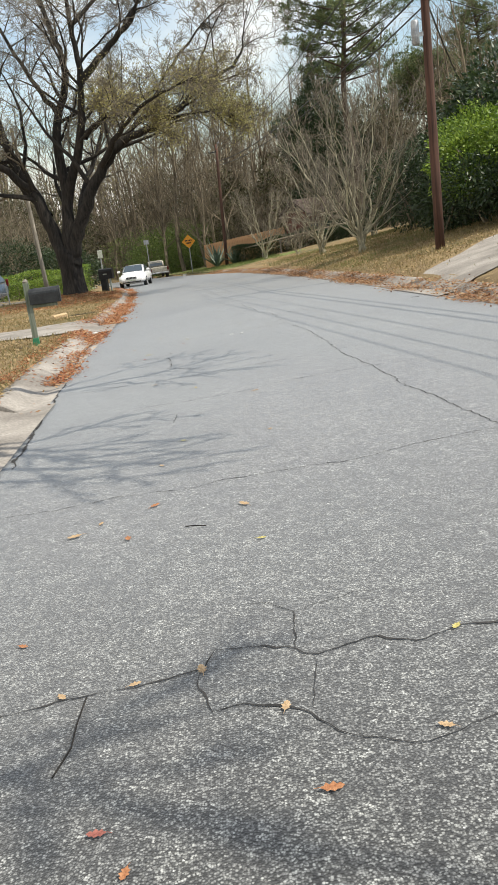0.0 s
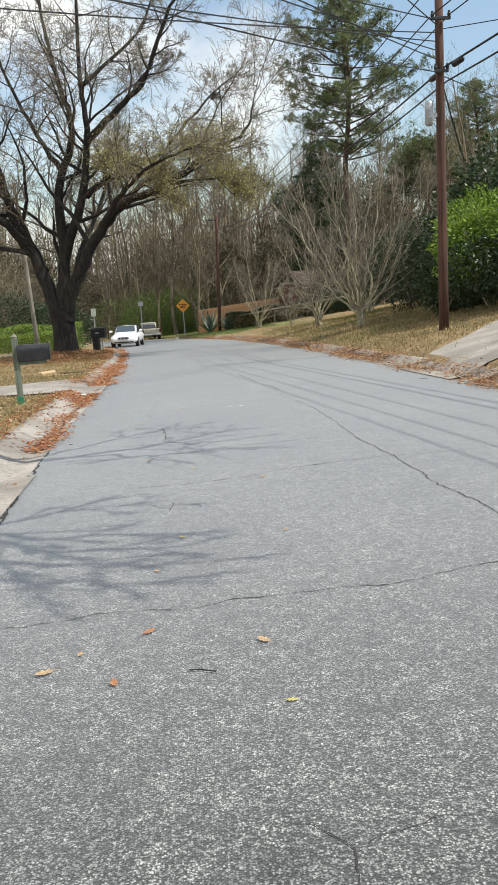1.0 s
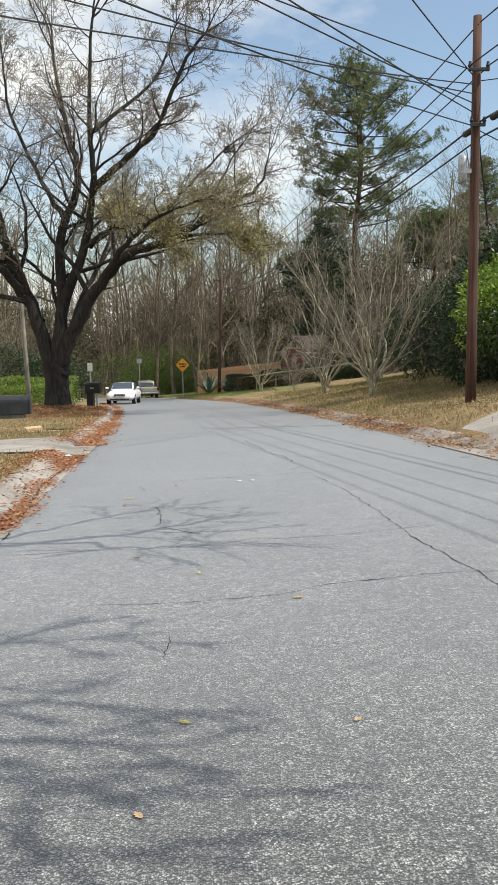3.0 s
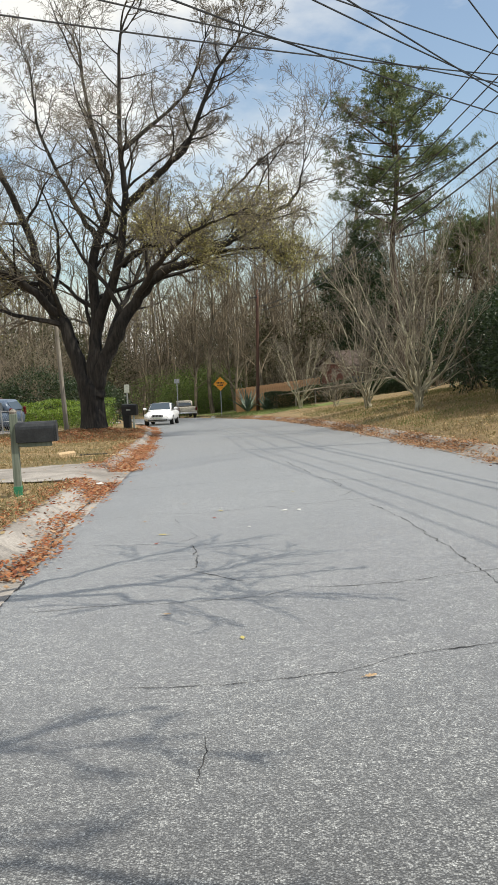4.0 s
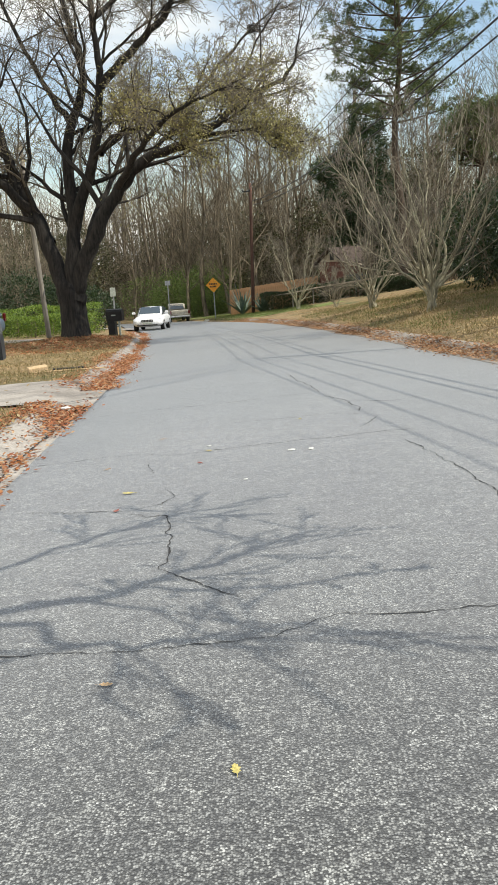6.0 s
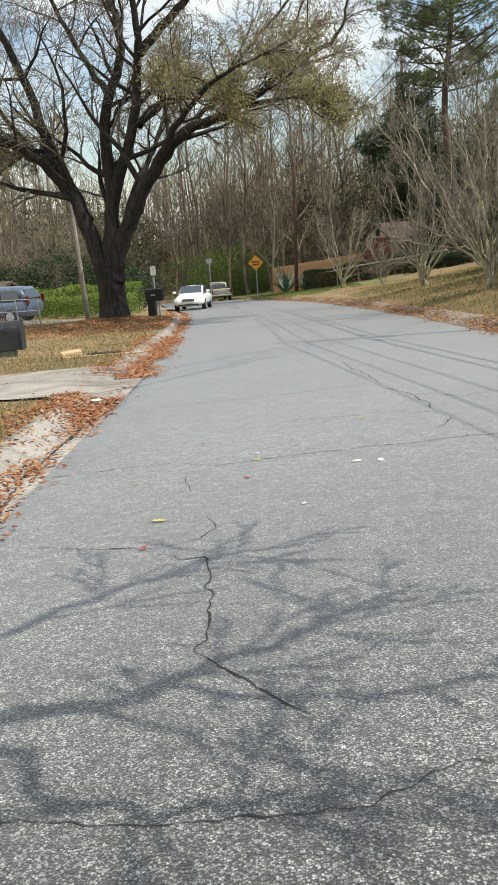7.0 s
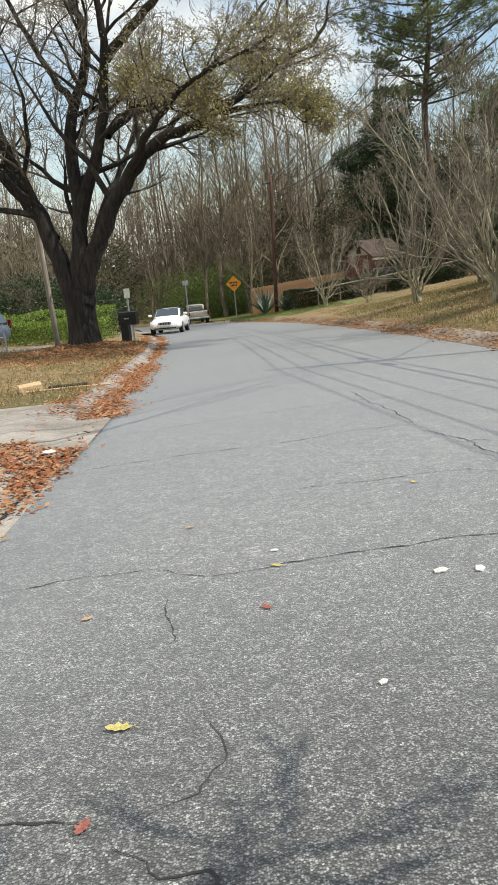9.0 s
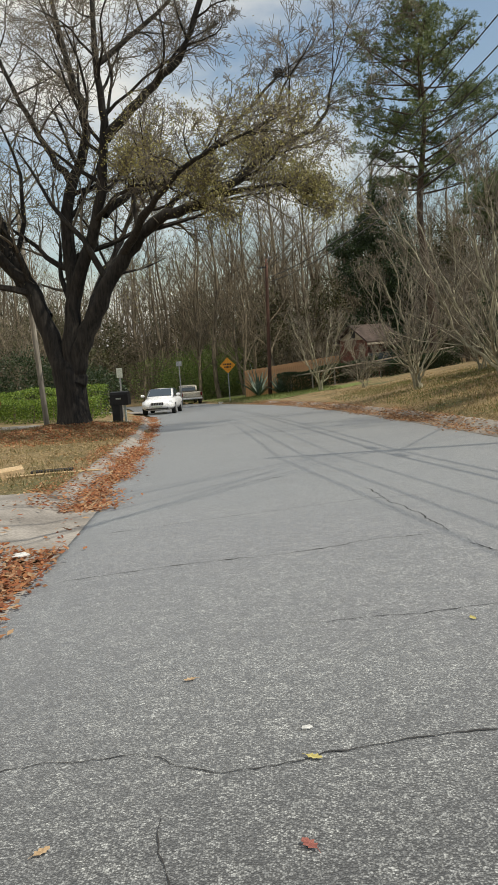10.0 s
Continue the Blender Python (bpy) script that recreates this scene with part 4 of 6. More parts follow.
CABLE = mottled("black_cable", (0.01, 0.01, 0.01), (0.025, 0.025, 0.025), 3, 0.6)
glass_m, gn, gl, gb = material("dark_tinted_glass", 0.06)
gb.inputs["Base Color"].default_value = (0.06, 0.075, 0.085, 1)
gb.inputs["Specular IOR Level"].default_value = 0.9
GLASS = glass_m


# ---- poles and wires ----
def round_pole(name, x, y, top, r, mat, label, lean=(0, 0), group=""):
    z = land_at(x, y)
    h = top - z
    t = empty(name, pose(x, y, z), label, "utility pole", group)
    b = Buf()
    b.tube([Vector((lean[0] * k, lean[1] * k, -0.3 + (h + 0.3) * k)) for k in (0, 0.25, 0.5, 0.75, 1)], [r * (1.12 - 0.3 * k) for k in (0, 0.25, 0.5, 0.75, 1)], 16)
    part("shaft", b, mat, t, smooth=True)
    return t, z


POLE = (5.8, 23.38)
pole, pz = round_pole("utility_pole", *POLE, 8.4, 0.115, POLE_WOOD, "tall reddish-brown wooden utility pole on the grassy bank")


def bracket(parent, z, side=0.32):
    b = Buf()
    b.box((-side, -0.2, z - 0.04), (side, -0.14, z + 0.04), bevel=0.01)
    o = part("bracket", b, DARK_METAL, parent, "dark steel bracket")
    for s in (-side * 0.85, side * 0.85):
        k = Buf()
        k.tube([Vector((s, -0.17, z + 0.03)), Vector((s, -0.17, z + 0.09)), Vector((s, -0.17, z + 0.11)), Vector((s, -0.17, z + 0.17))], [0.03, 0.05, 0.035, 0.03], 8)
        part("insulator", k, BLACK_PLASTIC, o)


bracket(pole, 7.2 - pz, 0.24)
bracket(pole, 6.0 - pz, 0.17)
cb = Buf()
cb.tube([Vector((-0.3, -0.05, 4.75 - pz)), Vector((-0.3, -0.05, 4.8 - pz)), Vector((-0.3, -0.05, 5.3 - pz)), Vector((-0.3, -0.05, 5.34 - pz))], [0.07, 0.1, 0.1, 0.07], 12)
can = part("canister", cb, GALV, pole, "small grey metal canister", True)
kb = Buf()
kb.box((-0.26, -0.08, 4.95 - pz), (-0.1, -0.02, 5.05 - pz))
part("clamp", kb, GALV, can)
far, fz = round_pole("utility_pole", 0.08, 74.0, 6.3, 0.13, POLE_WOOD, "weathered brown utility pole beside the fence", (0.35, 0))
bracket(far, 5.7 - fz)
lb = Buf()
lb.tube([Vector((0.33, 0, 5.95 - fz)), Vector((0.5, -0.5, 6.3 - fz)), Vector((0.55, -1.0, 6.35 - fz))], [0.03] * 3, 6)
lb.box((0.45, -1.3, 6.26 - fz), (0.65, -0.95, 6.38 - fz), bevel=0.03)
part("lamp_arm", lb, GALV, far, "grey street lamp arm")
round_pole("utility_pole", -9.4, 46.0, 6.5, 0.105, GREY_WOOD, "grey weathered wooden pole behind the oak", (-0.35, 0))


def wire(a, b, sag, r=0.011, label="thin black overhead cable"):
    """A sagging overhead cable."""
    a, b = Vector(a), Vector(b)
    n = 24
    w = Buf()
    pts = [a.lerp(b, k / n) - Vector((0, 0, 4 * sag * (k / n) * (1 - k / n))) for k in range(n + 1)]
    w.tube(pts, [r] * (n + 1), 5)
    return tagged(part("overhead_wire", w, CABLE), label, "cable", "overhead wires")


PX, PY = POLE
for z0, z1, xo, r in ((8.2, 6.6, 0, 0.016), (7.3, 6.3, 0.25, 0.016), (7.25, 6.25, -0.25, 0.016), (6.1, 5.5, 0.1, 0.026), (5.75, 5.2, 0.12, 0.022)):
    wire((PX + xo, PY - 0.1, z0), (0.4 + xo, 74.0, z1 - 0.5), 0.7, r)
    wire((PX + xo, PY - 0.2, z0), (11.2 + xo, -22, z0 + 1.2), 0.35, r)
for z0, x1, y1, z1, sag in ((6.9, -17.5, 6.4, 5.6, 0.35), (6.7, -15.5, 5.4, 6.4, 0.4), (7.2, -13.0, 4.4, 7.0, 0.3), (6.5, -11.2, 3.0, 7.0, 0.3), (6.3, -10.0, 1.4, 6.9, 0.25), (7.1, -8.2, -2.0, 8.2, 0.3), (6.0, -9.0, 5.2, 5.6, 0.3)):
    wire((PX - 0.12, PY - 0.1, z0), (x1, y1, z1), sag, 0.014)
wire((PX + 0.1, PY, 5.9), (17.0, 33.0, 5.2), 0.3, 0.014)
wire((PX + 0.1, PY, 5.6), (13.0, 44.0, 4.6), 0.35, 0.02)
wire((PX + 0.1, PY, 7.0), (21.0, 14.0, 7.6), 0.3, 0.012)
for k in (0.06, -0.06):
    sb = Buf()
    e = Vector((-5.3, 55.2, -0.6)).normalized() if k > 0 else Vector((5.4, -45.5, 0.9)).normalized()
    p = Vector((PX + 0.1, PY - 0.15, 6.02)) + e * 0.5
    sb.tube([p, p + e * 0.06, p + e * 0.5, p + e * 0.58], [0.03, 0.075, 0.075, 0.03], 10)
    tagged(part("splice_closure", sb, BLACK_PLASTIC, smooth=True), "black cylindrical splice case on the cable", "cable box", "splice cases")


# ---- mailboxes, signs ----
def mailbox():
    x, y = -3.72, 16.5
    z = land_at(x, y)
    t = empty("mailbox", pose(x, y, z, 0, 0, 6), "black metal mailbox on a mossy grey wooden post", "mailbox")
    b = Buf()
    b.box((-0.05, -0.05, -0.2), (0.05, 0.05, 1.2), bevel=0.006)
    post = part("post", b, GREEN_WOOD, t)
    c = Buf()
    c.box((-0.056, -0.056, 0.0), (0.056, 0.056, 0.16), bevel=0.004)
    part("painted_foot", c, GREEN_PAINT, post, "bright green painted foot of the post")
    k = Buf()
    k.tube([Vector((0, 0, 1.2)), Vector((0, 0, 1.23)), Vector((0, 0, 1.27))], [0.05, 0.058, 0.02], 8)
    part("post_cap", k, GREY_WOOD, post)
    arm = Buf()
    arm.box((0.05, -0.04, 0.72), (0.52, 0.04, 0.78), bevel=0.005)
    part("support_arm", arm, GREEN_WOOD, t)
    out = [(-0.1, 0.79), (0.1, 0.79), (0.1, 0.98)] + [(0.1 * math.cos(a), 0.98 + 0.1 * math.sin(a)) for a in (0.35, 0.8, 1.2, 1.57, 1.94, 2.34, 2.79)] + [(-0.1, 0.98)]
    bx = Buf()
    bx.prism(out, 0.03, 0.58)
    body = part("box", bx, DARK_METAL, t)
    d = Buf()
    d.prism([(yy * 1.04, 0.785 + (zz - 0.785) * 1.02) for yy, zz in out], 0.583, 0.605)
    part("door", d, DARK_METAL, body)


def tall_mailbox():
    x, y = -5.72, 41.2
    z = land_at(x, y)
    t = empty("mailbox", pose(x, y, z, 0, 0, -12), "black moulded plastic mailbox on a thick post", "mailbox")
    b = Buf()
    b.box((-0.15, -0.13, -0.1), (0.13, 0.13, 0.72), bevel=0.03)
    part("post", b, BLACK_PLASTIC, t)
    out = [(-0.14, 0.7), (0.14, 0.7), (0.14, 1.06), (0.1, 1.14), (0, 1.17), (-0.1, 1.14), (-0.14, 1.06)]
    k = Buf()
    k.prism(out, -0.2, 0.46)
    body = part("box", k, BLACK_PLASTIC, t)
    n = Buf()
    n.box((0.02, -0.147, 0.9), (0.2, -0.141, 0.95))
    part("number_plate", n, SIGN_WHITE, body, "small white strip on its side")
    w = Buf()
    w.box((0.26, -0.06, 0), (0.33, 0.0, 0.75), bevel=0.01)
    part("side_post", w, SIGN_WHITE, t, "thin white post beside it")


def sign_post(name, x, y, top, label, category):
    z = land_at(x, y)
    t = empty(name, pose(x, y, z), label, category)
    b = Buf()
    b.prism([(-0.03, -0.2), (0.03, -0.2), (0.03, top - z), (-0.03, top - z)], -0.035, 0.035)
    part("post", b, GALV, t, "grey steel post")
    return t, z


def warning_sign():
    t, z = sign_post("warning_sign", -2.82, 72.8, -0.5, "orange diamond warning sign with black lettering on a steel post", "road sign")
    c = -1.0 - z
    h = 0.56
    b = Buf()
    b.v = [Vector((u, yy, c + w)) for yy in (-0.055, -0.04) for u, w in ((0, -h), (h, 0), (0, h), (-h, 0))]
    b.f = [(0, 1, 2, 3), (7, 6, 5, 4)] + [(j, j + 4, (j + 1) % 4 + 4, (j + 1) % 4) for j in range(4)]
    face = part("panel", b, ORANGE, t, "orange diamond panel")
    for w, half in ((0.08, 0.3), (-0.12, 0.24)):
        k = Buf()
        for i in range(5):
            u = -half + 2 * half * i / 5
            k.box((u, -0.062, c + w - 0.06), (u + 2 * half / 5 * 0.72, -0.059, c + w + 0.06))
        part("lettering", k, SIGN_BLACK, face)


def small_sign(x, y, c, mat, label, wide=0.34, high=0.5):
    t, z = sign_post("road_sign", x, y, c + high / 2, label, "road sign")
    b = Buf()
    b.box((-wide / 2, -0.055, c - high / 2 - z), (wide / 2, -0.04, c + high / 2 - z), bevel=0.006)
    part("panel", b, mat, t)


mailbox()
tall_mailbox()
warning_sign()
small_sign(-7.25, 52.0, -0.35, SIGN_WHITE, "small pale sign on a thin post behind the mailbox", 0.28, 0.45)
small_sign(-6.6, 76.5, -0.75, GALV, "grey road sign on a post at the bend", 0.42, 0.36)


# ---- vehicles ----
def loft(stations, n=14, power=3.2):
    """A body through rounded sections: (y, half width, low, high)."""
    b = Buf()
    for y, w, lo, hi in stations:
        cz, hz = (lo + hi) / 2, (hi - lo) / 2
        for j in range(n):
            a = 2 * math.pi * (j + 0.5) / n
            c, s = math.cos(a), math.sin(a)
            b.v.append(Vector((w * math.copysign(abs(c) ** (2 / power), c), y, cz + hz * math.copysign(abs(s) ** (2 / power), s))))
    for i in range(len(stations) - 1):
        for j in range(n):
            q, r = i * n, (j + 1) % n
            b.f.append((q + j, q + n + j, q + n + r, q + r))
    b.f.append(tuple(range(n)))
    b.f.append(tuple((len(stations) - 1) * n + j for j in reversed(range(n))))
    return b


def wheel(parent, x, y, r, w):
    b = Buf()
    s = 1 if x > 0 else -1
    c = Vector((x, y, r))
    b.tube([c - Vector((w / 2, 0, 0)), c - Vector((w / 2 - 0.03, 0, 0)), c + Vector((w / 2 - 0.03, 0, 0)), c + Vector((w / 2, 0, 0))], [r * 0.9, r, r, r * 0.9], 24)
    o = part("wheel", b, RUBBER, parent, smooth=False)
    k = Buf()
    d = Vector((s, 0, 0))
    k.tube([c + d * (w / 2 - 0.02), c + d * (w / 2 + 0.008), c + d * (w / 2 + 0.015)], [r * 0.64, r * 0.62, r * 0.5], 20)
    part("rim", k, ALLOY, o)


def panel(name, quad, mat, parent, depth=0.012, label=""):
    """A thin plate between four corners, raised along its normal."""
    q = [Vector(p) for p in quad]
    nrm = (q[1] - q[0]).cross(q[3] - q[0]).normalized() * depth
    b = Buf()
    b.v = q + [p + nrm for p in q]
    b.f = [(3, 2, 1, 0), (4, 5, 6, 7)] + [(j, (j + 1) % 4, (j + 1) % 4 + 4, j + 4) for j in range(4)]
    return part(name, b, mat, parent, label)


def vehicle(name, m, label, paint, kind):
    t = empty(name, m, label, "car" if kind != "pickup" else "truck")
    if kind == "sedan":
        w = 0.92
        body = part("body", loft([(-2.45, 0.62, 0.34, 0.62), (-2.36, 0.82, 0.26, 0.72), (-2.0, 0.9, 0.22, 0.82), (-1.0, w, 0.2, 0.96), (0, w, 0.2, 0.98), (1.2, w, 0.2, 1.0), (2.1, 0.9, 0.22, 1.0), (2.42, 0.82, 0.3, 0.92), (2.48, 0.6, 0.4, 0.8)]), paint, t, smooth=True)
        part("cabin", loft([(-1.15, 0.74, 0.86, 0.96), (-0.45, 0.7, 0.88, 1.36), (0.3, 0.7, 0.9, 1.43), (1.1, 0.7, 0.9, 1.4), (1.75, 0.72, 0.9, 1.06)]), paint, t, smooth=True)
        panel("windscreen", [(-0.66, -1.09, 0.99), (0.66, -1.09, 0.99), (0.56, -0.36, 1.385), (-0.56, -0.36, 1.385)], GLASS, t, 0.02, "dark windscreen")
        panel("rear_window", [(0.62, 1.72, 1.04), (-0.62, 1.72, 1.04), (-0.54, 1.2, 1.4), (0.54, 1.2, 1.4)], GLASS, t, 0.02)
        for s in (1, -1):
            quad = [(s * 0.76, -0.85, 1.0), (s * 0.76, 1.4, 1.02), (s * 0.68, 1.0, 1.36), (s * 0.68, -0.25, 1.36)]
            panel("side_window", quad if s > 0 else quad[::-1], GLASS, t, 0.015)
            panel("headlight", [(s * 0.82 - 0.17, -2.36, 0.58), (s * 0.82 - 0.0, -2.3, 0.6), (s * 0.82 - 0.02, -2.24, 0.72), (s * 0.82 - 0.17, -2.3, 0.72)], LAMP_GLASS, body, 0.04, "clear headlight") if s > 0 else panel("headlight", [(-0.82, -2.3, 0.6), (-0.65, -2.36, 0.58), (-0.65, -2.3, 0.72), (-0.8, -2.24, 0.72)], LAMP_GLASS, body, 0.04, "clear headlight")
            k = Buf()
            k.box((min(s * 0.9, s * 1.1), -0.85, 0.98), (max(s * 0.9, s * 1.1), -0.73, 1.12), bevel=0.03)
            part("mirror", k, paint, t)
            for y in (-1.5, 1.42):
                wheel(t, s * 0.8, y, 0.33, 0.22)
        g = Buf()
        g.box((-0.34, -2.47, 0.52), (0.34, -2.38, 0.67), bevel=0.03)
        grille = part("grille", g, BLACK_PLASTIC, body, "dark oval grille")
        for i in range(7):
            k = Buf()
            k.box((-0.29 + i * 0.09, -2.485, 0.535), (-0.265 + i * 0.09, -2.465, 0.655))
            part("grille_bar", k, ALLOY, grille)
        k = Buf()
        k.box((-0.6, -2.46, 0.3), (0.6, -2.38, 0.38), bevel=0.02)
        part("air_intake", k, BLACK_PLASTIC, body)
        k = Buf()
        k.box((-0.26, -2.485, 0.405), (0.26, -2.46, 0.5), bevel=0.008)
        part("plate", k, SIGN_WHITE, body)
    elif kind == "pickup":
        body = part("body", loft([(-2.7, 0.86, 0.5, 1.06), (-2.6, 0.9, 0.42, 1.08), (-0.6, 0.91, 0.4, 1.08), (1.2, 0.91, 0.4, 1.08), (2.3, 0.88, 0.42, 1.02), (2.6, 0.8, 0.5, 0.96)], 16, 5), paint, t, smooth=True)
        part("cabin", loft([(-0.7, 0.74, 1.0, 1.5), (-0.55, 0.76, 1.0, 1.66), (0.6, 0.74, 1.0, 1.68), (1.4, 0.76, 1.0, 1.12)], 16, 5), paint, t, smooth=True)
        panel("rear_window", [(-0.62, -0.7, 1.16), (0.62, -0.7, 1.16), (0.58, -0.62, 1.54), (-0.58, -0.62, 1.54)], GLASS, t, 0.06, "dark rear window")
        k = Buf()
        k.box((-0.72, -2.74, 0.62), (0.72, -2.68, 1.0), bevel=0.02)
        part("tailgate", k, paint, body)
        k = Buf()
        k.box((-0.7, -2.5, 1.06), (0.7, -0.9, 1.105))
        part("truck_bed", k, BLACK_PLASTIC, body, "dark open load bed")
        k = Buf()
        k.box((-0.88, -2.86, 0.42), (0.88, -2.7, 0.56), bevel=0.03)
        part("bumper", k, GALV, t, "grey steel bumper")
        for s in (1, -1):
            quad = [(s * 0.77, -0.45, 1.15), (s * 0.77, 1.0, 1.15), (s * 0.75, 0.5, 1.55), (s * 0.75, -0.45, 1.55)]
            panel("side_window", quad if s > 0 else quad[::-1], GLASS, t, 0.02)
            k = Buf()
            k.box((s * 0.82 - 0.07, -2.74, 0.7), (s * 0.82 + 0.07, -2.68, 1.0), bevel=0.01)
            part("tail_light", k, TAIL_RED, body, "red tail light")
            for y in (-1.7, 1.7):
                wheel(t, s * 0.8, y, 0.36, 0.24)
    else:
        body = part("body", loft([(-2.35, 0.8, 0.4, 1.0), (-2.2, 0.9, 0.3, 1.08), (-1.0, 0.93, 0.26, 1.1), (1.0, 0.93, 0.26, 1.05), (1.9, 0.88, 0.3, 0.92), (2.3, 0.7, 0.4, 0.78)], 16, 4), paint, t, smooth=True)
        part("cabin", loft([(-2.25, 0.78, 1.0, 1.3), (-2.0, 0.76, 1.0, 1.66), (-0.4, 0.75, 1.0, 1.72), (0.5, 0.73, 1.0, 1.6), (1.4, 0.76, 0.95, 1.08)], 16, 4), paint, t, smooth=True)
        for s in (1, -1):
            for y0, y1, y2, y3 in ((-1.95, -1.05, -1.05, -1.85), (-0.95, 0.0, 0.0, -0.95), (0.1, 1.0, 0.45, 0.1)):
                quad = [(s * 0.8, y0, 1.12), (s * 0.8, y1, 1.12), (s * 0.755, y2, 1.54), (s * 0.755, y3, 1.54)]
                panel("side_window", quad if s > 0 else quad[::-1], GLASS, t, 0.03)
            for y in (-1.45, 1.45):
                wheel(t, s * 0.84, y, 0.34, 0.2)
            k = Buf()
            k.box((s * 0.8 - 0.06, -2.42, 0.85), (s * 0.8 + 0.06, -2.3, 1.25), bevel=0.02)
            part("tail_light", k, TAIL_RED, body)
        panel("rear_window", [(-0.62, -2.3, 1.12), (0.62, -2.3, 1.12), (0.58, -2.06, 1.52), (-0.58, -2.06, 1.52)], GLASS, t, 0.05)
    return t


def road_pose(x, y, turn, pitch=0):
    return pose(x, y, float(road_z(x, y)), pitch, 0, turn)


vehicle("sedan", road_pose(-6.25, 60.2, -1, -3.0), "white four-door sedan standing at the roadside", WHITE_PAINT, "sedan")
vehicle("pickup_truck", road_pose(-6.9, 86.5, 11, -3.2), "beige pickup truck parked beyond the white sedan", BEIGE_PAINT, "pickup")
vehicle("minivan", pose(-14.7, 48.8, land_at(-14.7, 48.8) + 0.03, 0, 0, 80), "blue-grey minivan parked on a driveway behind a wire fence", BLUE_PAINT, "van")


# ---- fences, houses, hedges ----
def board_fence():
    t = empty("wooden_fence", pose(0, 0, 0), "reddish-brown wooden board fence behind a dark clipped hedge", "fence")
    a, b_ = Vector((-1.65, 76.2)), Vector((5.2, 74.6))
    n = 48
    for i in range(n):
        p = a.lerp(b_, (i + 0.5) / n)
        low = land_at(p.x, p.y)
        top = -1.6 + 0.72 * i / n + 0.02 * math.sin(i * 2.3)
        k = Buf()
        k.box((-0.068, -0.012, -0.05), (0.068, 0.012, max(top - low, 0.9)))
        o = part("board", k, FENCE_WOOD, t)
        o.matrix_basis = pose(p.x, p.y, low, 0, 0, -13)
    for i in range(0, n + 1, 8):
        p = a.lerp(b_, i / n)
        low = land_at(p.x, p.y)
        k = Buf()
        k.box((-0.05, 0.02, -0.2), (0.05, 0.12, max(-1.62 + 0.72 * i / n - low, 0.9)))
        o = part("post", k, FENCE_WOOD, t)
        o.matrix_basis = pose(p.x, p.y, low, 0, 0, -13)


def rail_fence():
    t = empty("rail_fence", pose(0, 0, 0), "thin pale rail on posts above the dark clipped shrubs", "fence")
    pts = []
    for i in range(8):
        x, y = 1.6 + 1.5 * i, 73.0 - 0.75 * i
        low = land_at(x, y)
        top = low + 1.15
        pts.append(Vector((x, y, top)))
        k = Buf()
        k.box((x - 0.04, y - 0.04, low - 0.2), (x + 0.04, y + 0.04, top), bevel=0.005)
        part("post", k, GREY_WOOD, t)
    k = Buf()
    k.tube(pts, [0.045] * len(pts), 6)
    part("rail", k, SIDING, t)


def wire_fence():
    t = empty("wire_fence", pose(0, 0, 0), "low galvanised wire fence with leaning grey posts", "fence")
    xs = [-16.5, -15.0, -13.6, -12.2, -11.3]
    for i, x in enumerate(xs):
        y = 44.2 + 0.25 * i
        low = land_at(x, y)
        k = Buf()
        k.tube([Vector((x, y, low - 0.2)), Vector((x - 0.06, y, low + 1.15))], [0.035, 0.035], 8)
        part("post", k, GALV, t)
    for h in (1.1, 0.6, 0.15):
        k = Buf()
        k.tube([Vector((x - 0.05, 44.2 + 0.25 * i, land_at(x, 44.2 + 0.25 * i) + h)) for i, x in enumerate(xs)], [0.02] * len(xs), 6)
        part("rail", k, GALV, t)
    for i in range(52):
        x = -16.4 + 5.0 * i / 52
        y = 44.2 + 0.25 * (x + 16.5) / 1.3
        low = land_at(x, y)
        for s in (0.45, -0.45):
            k = Buf()
            k.tube([Vector((x, y, low + 0.1)), Vector((x + s, y, low + 1.1))], [0.004, 0.004], 3)
            part("mesh_wire", k, GALV, t)


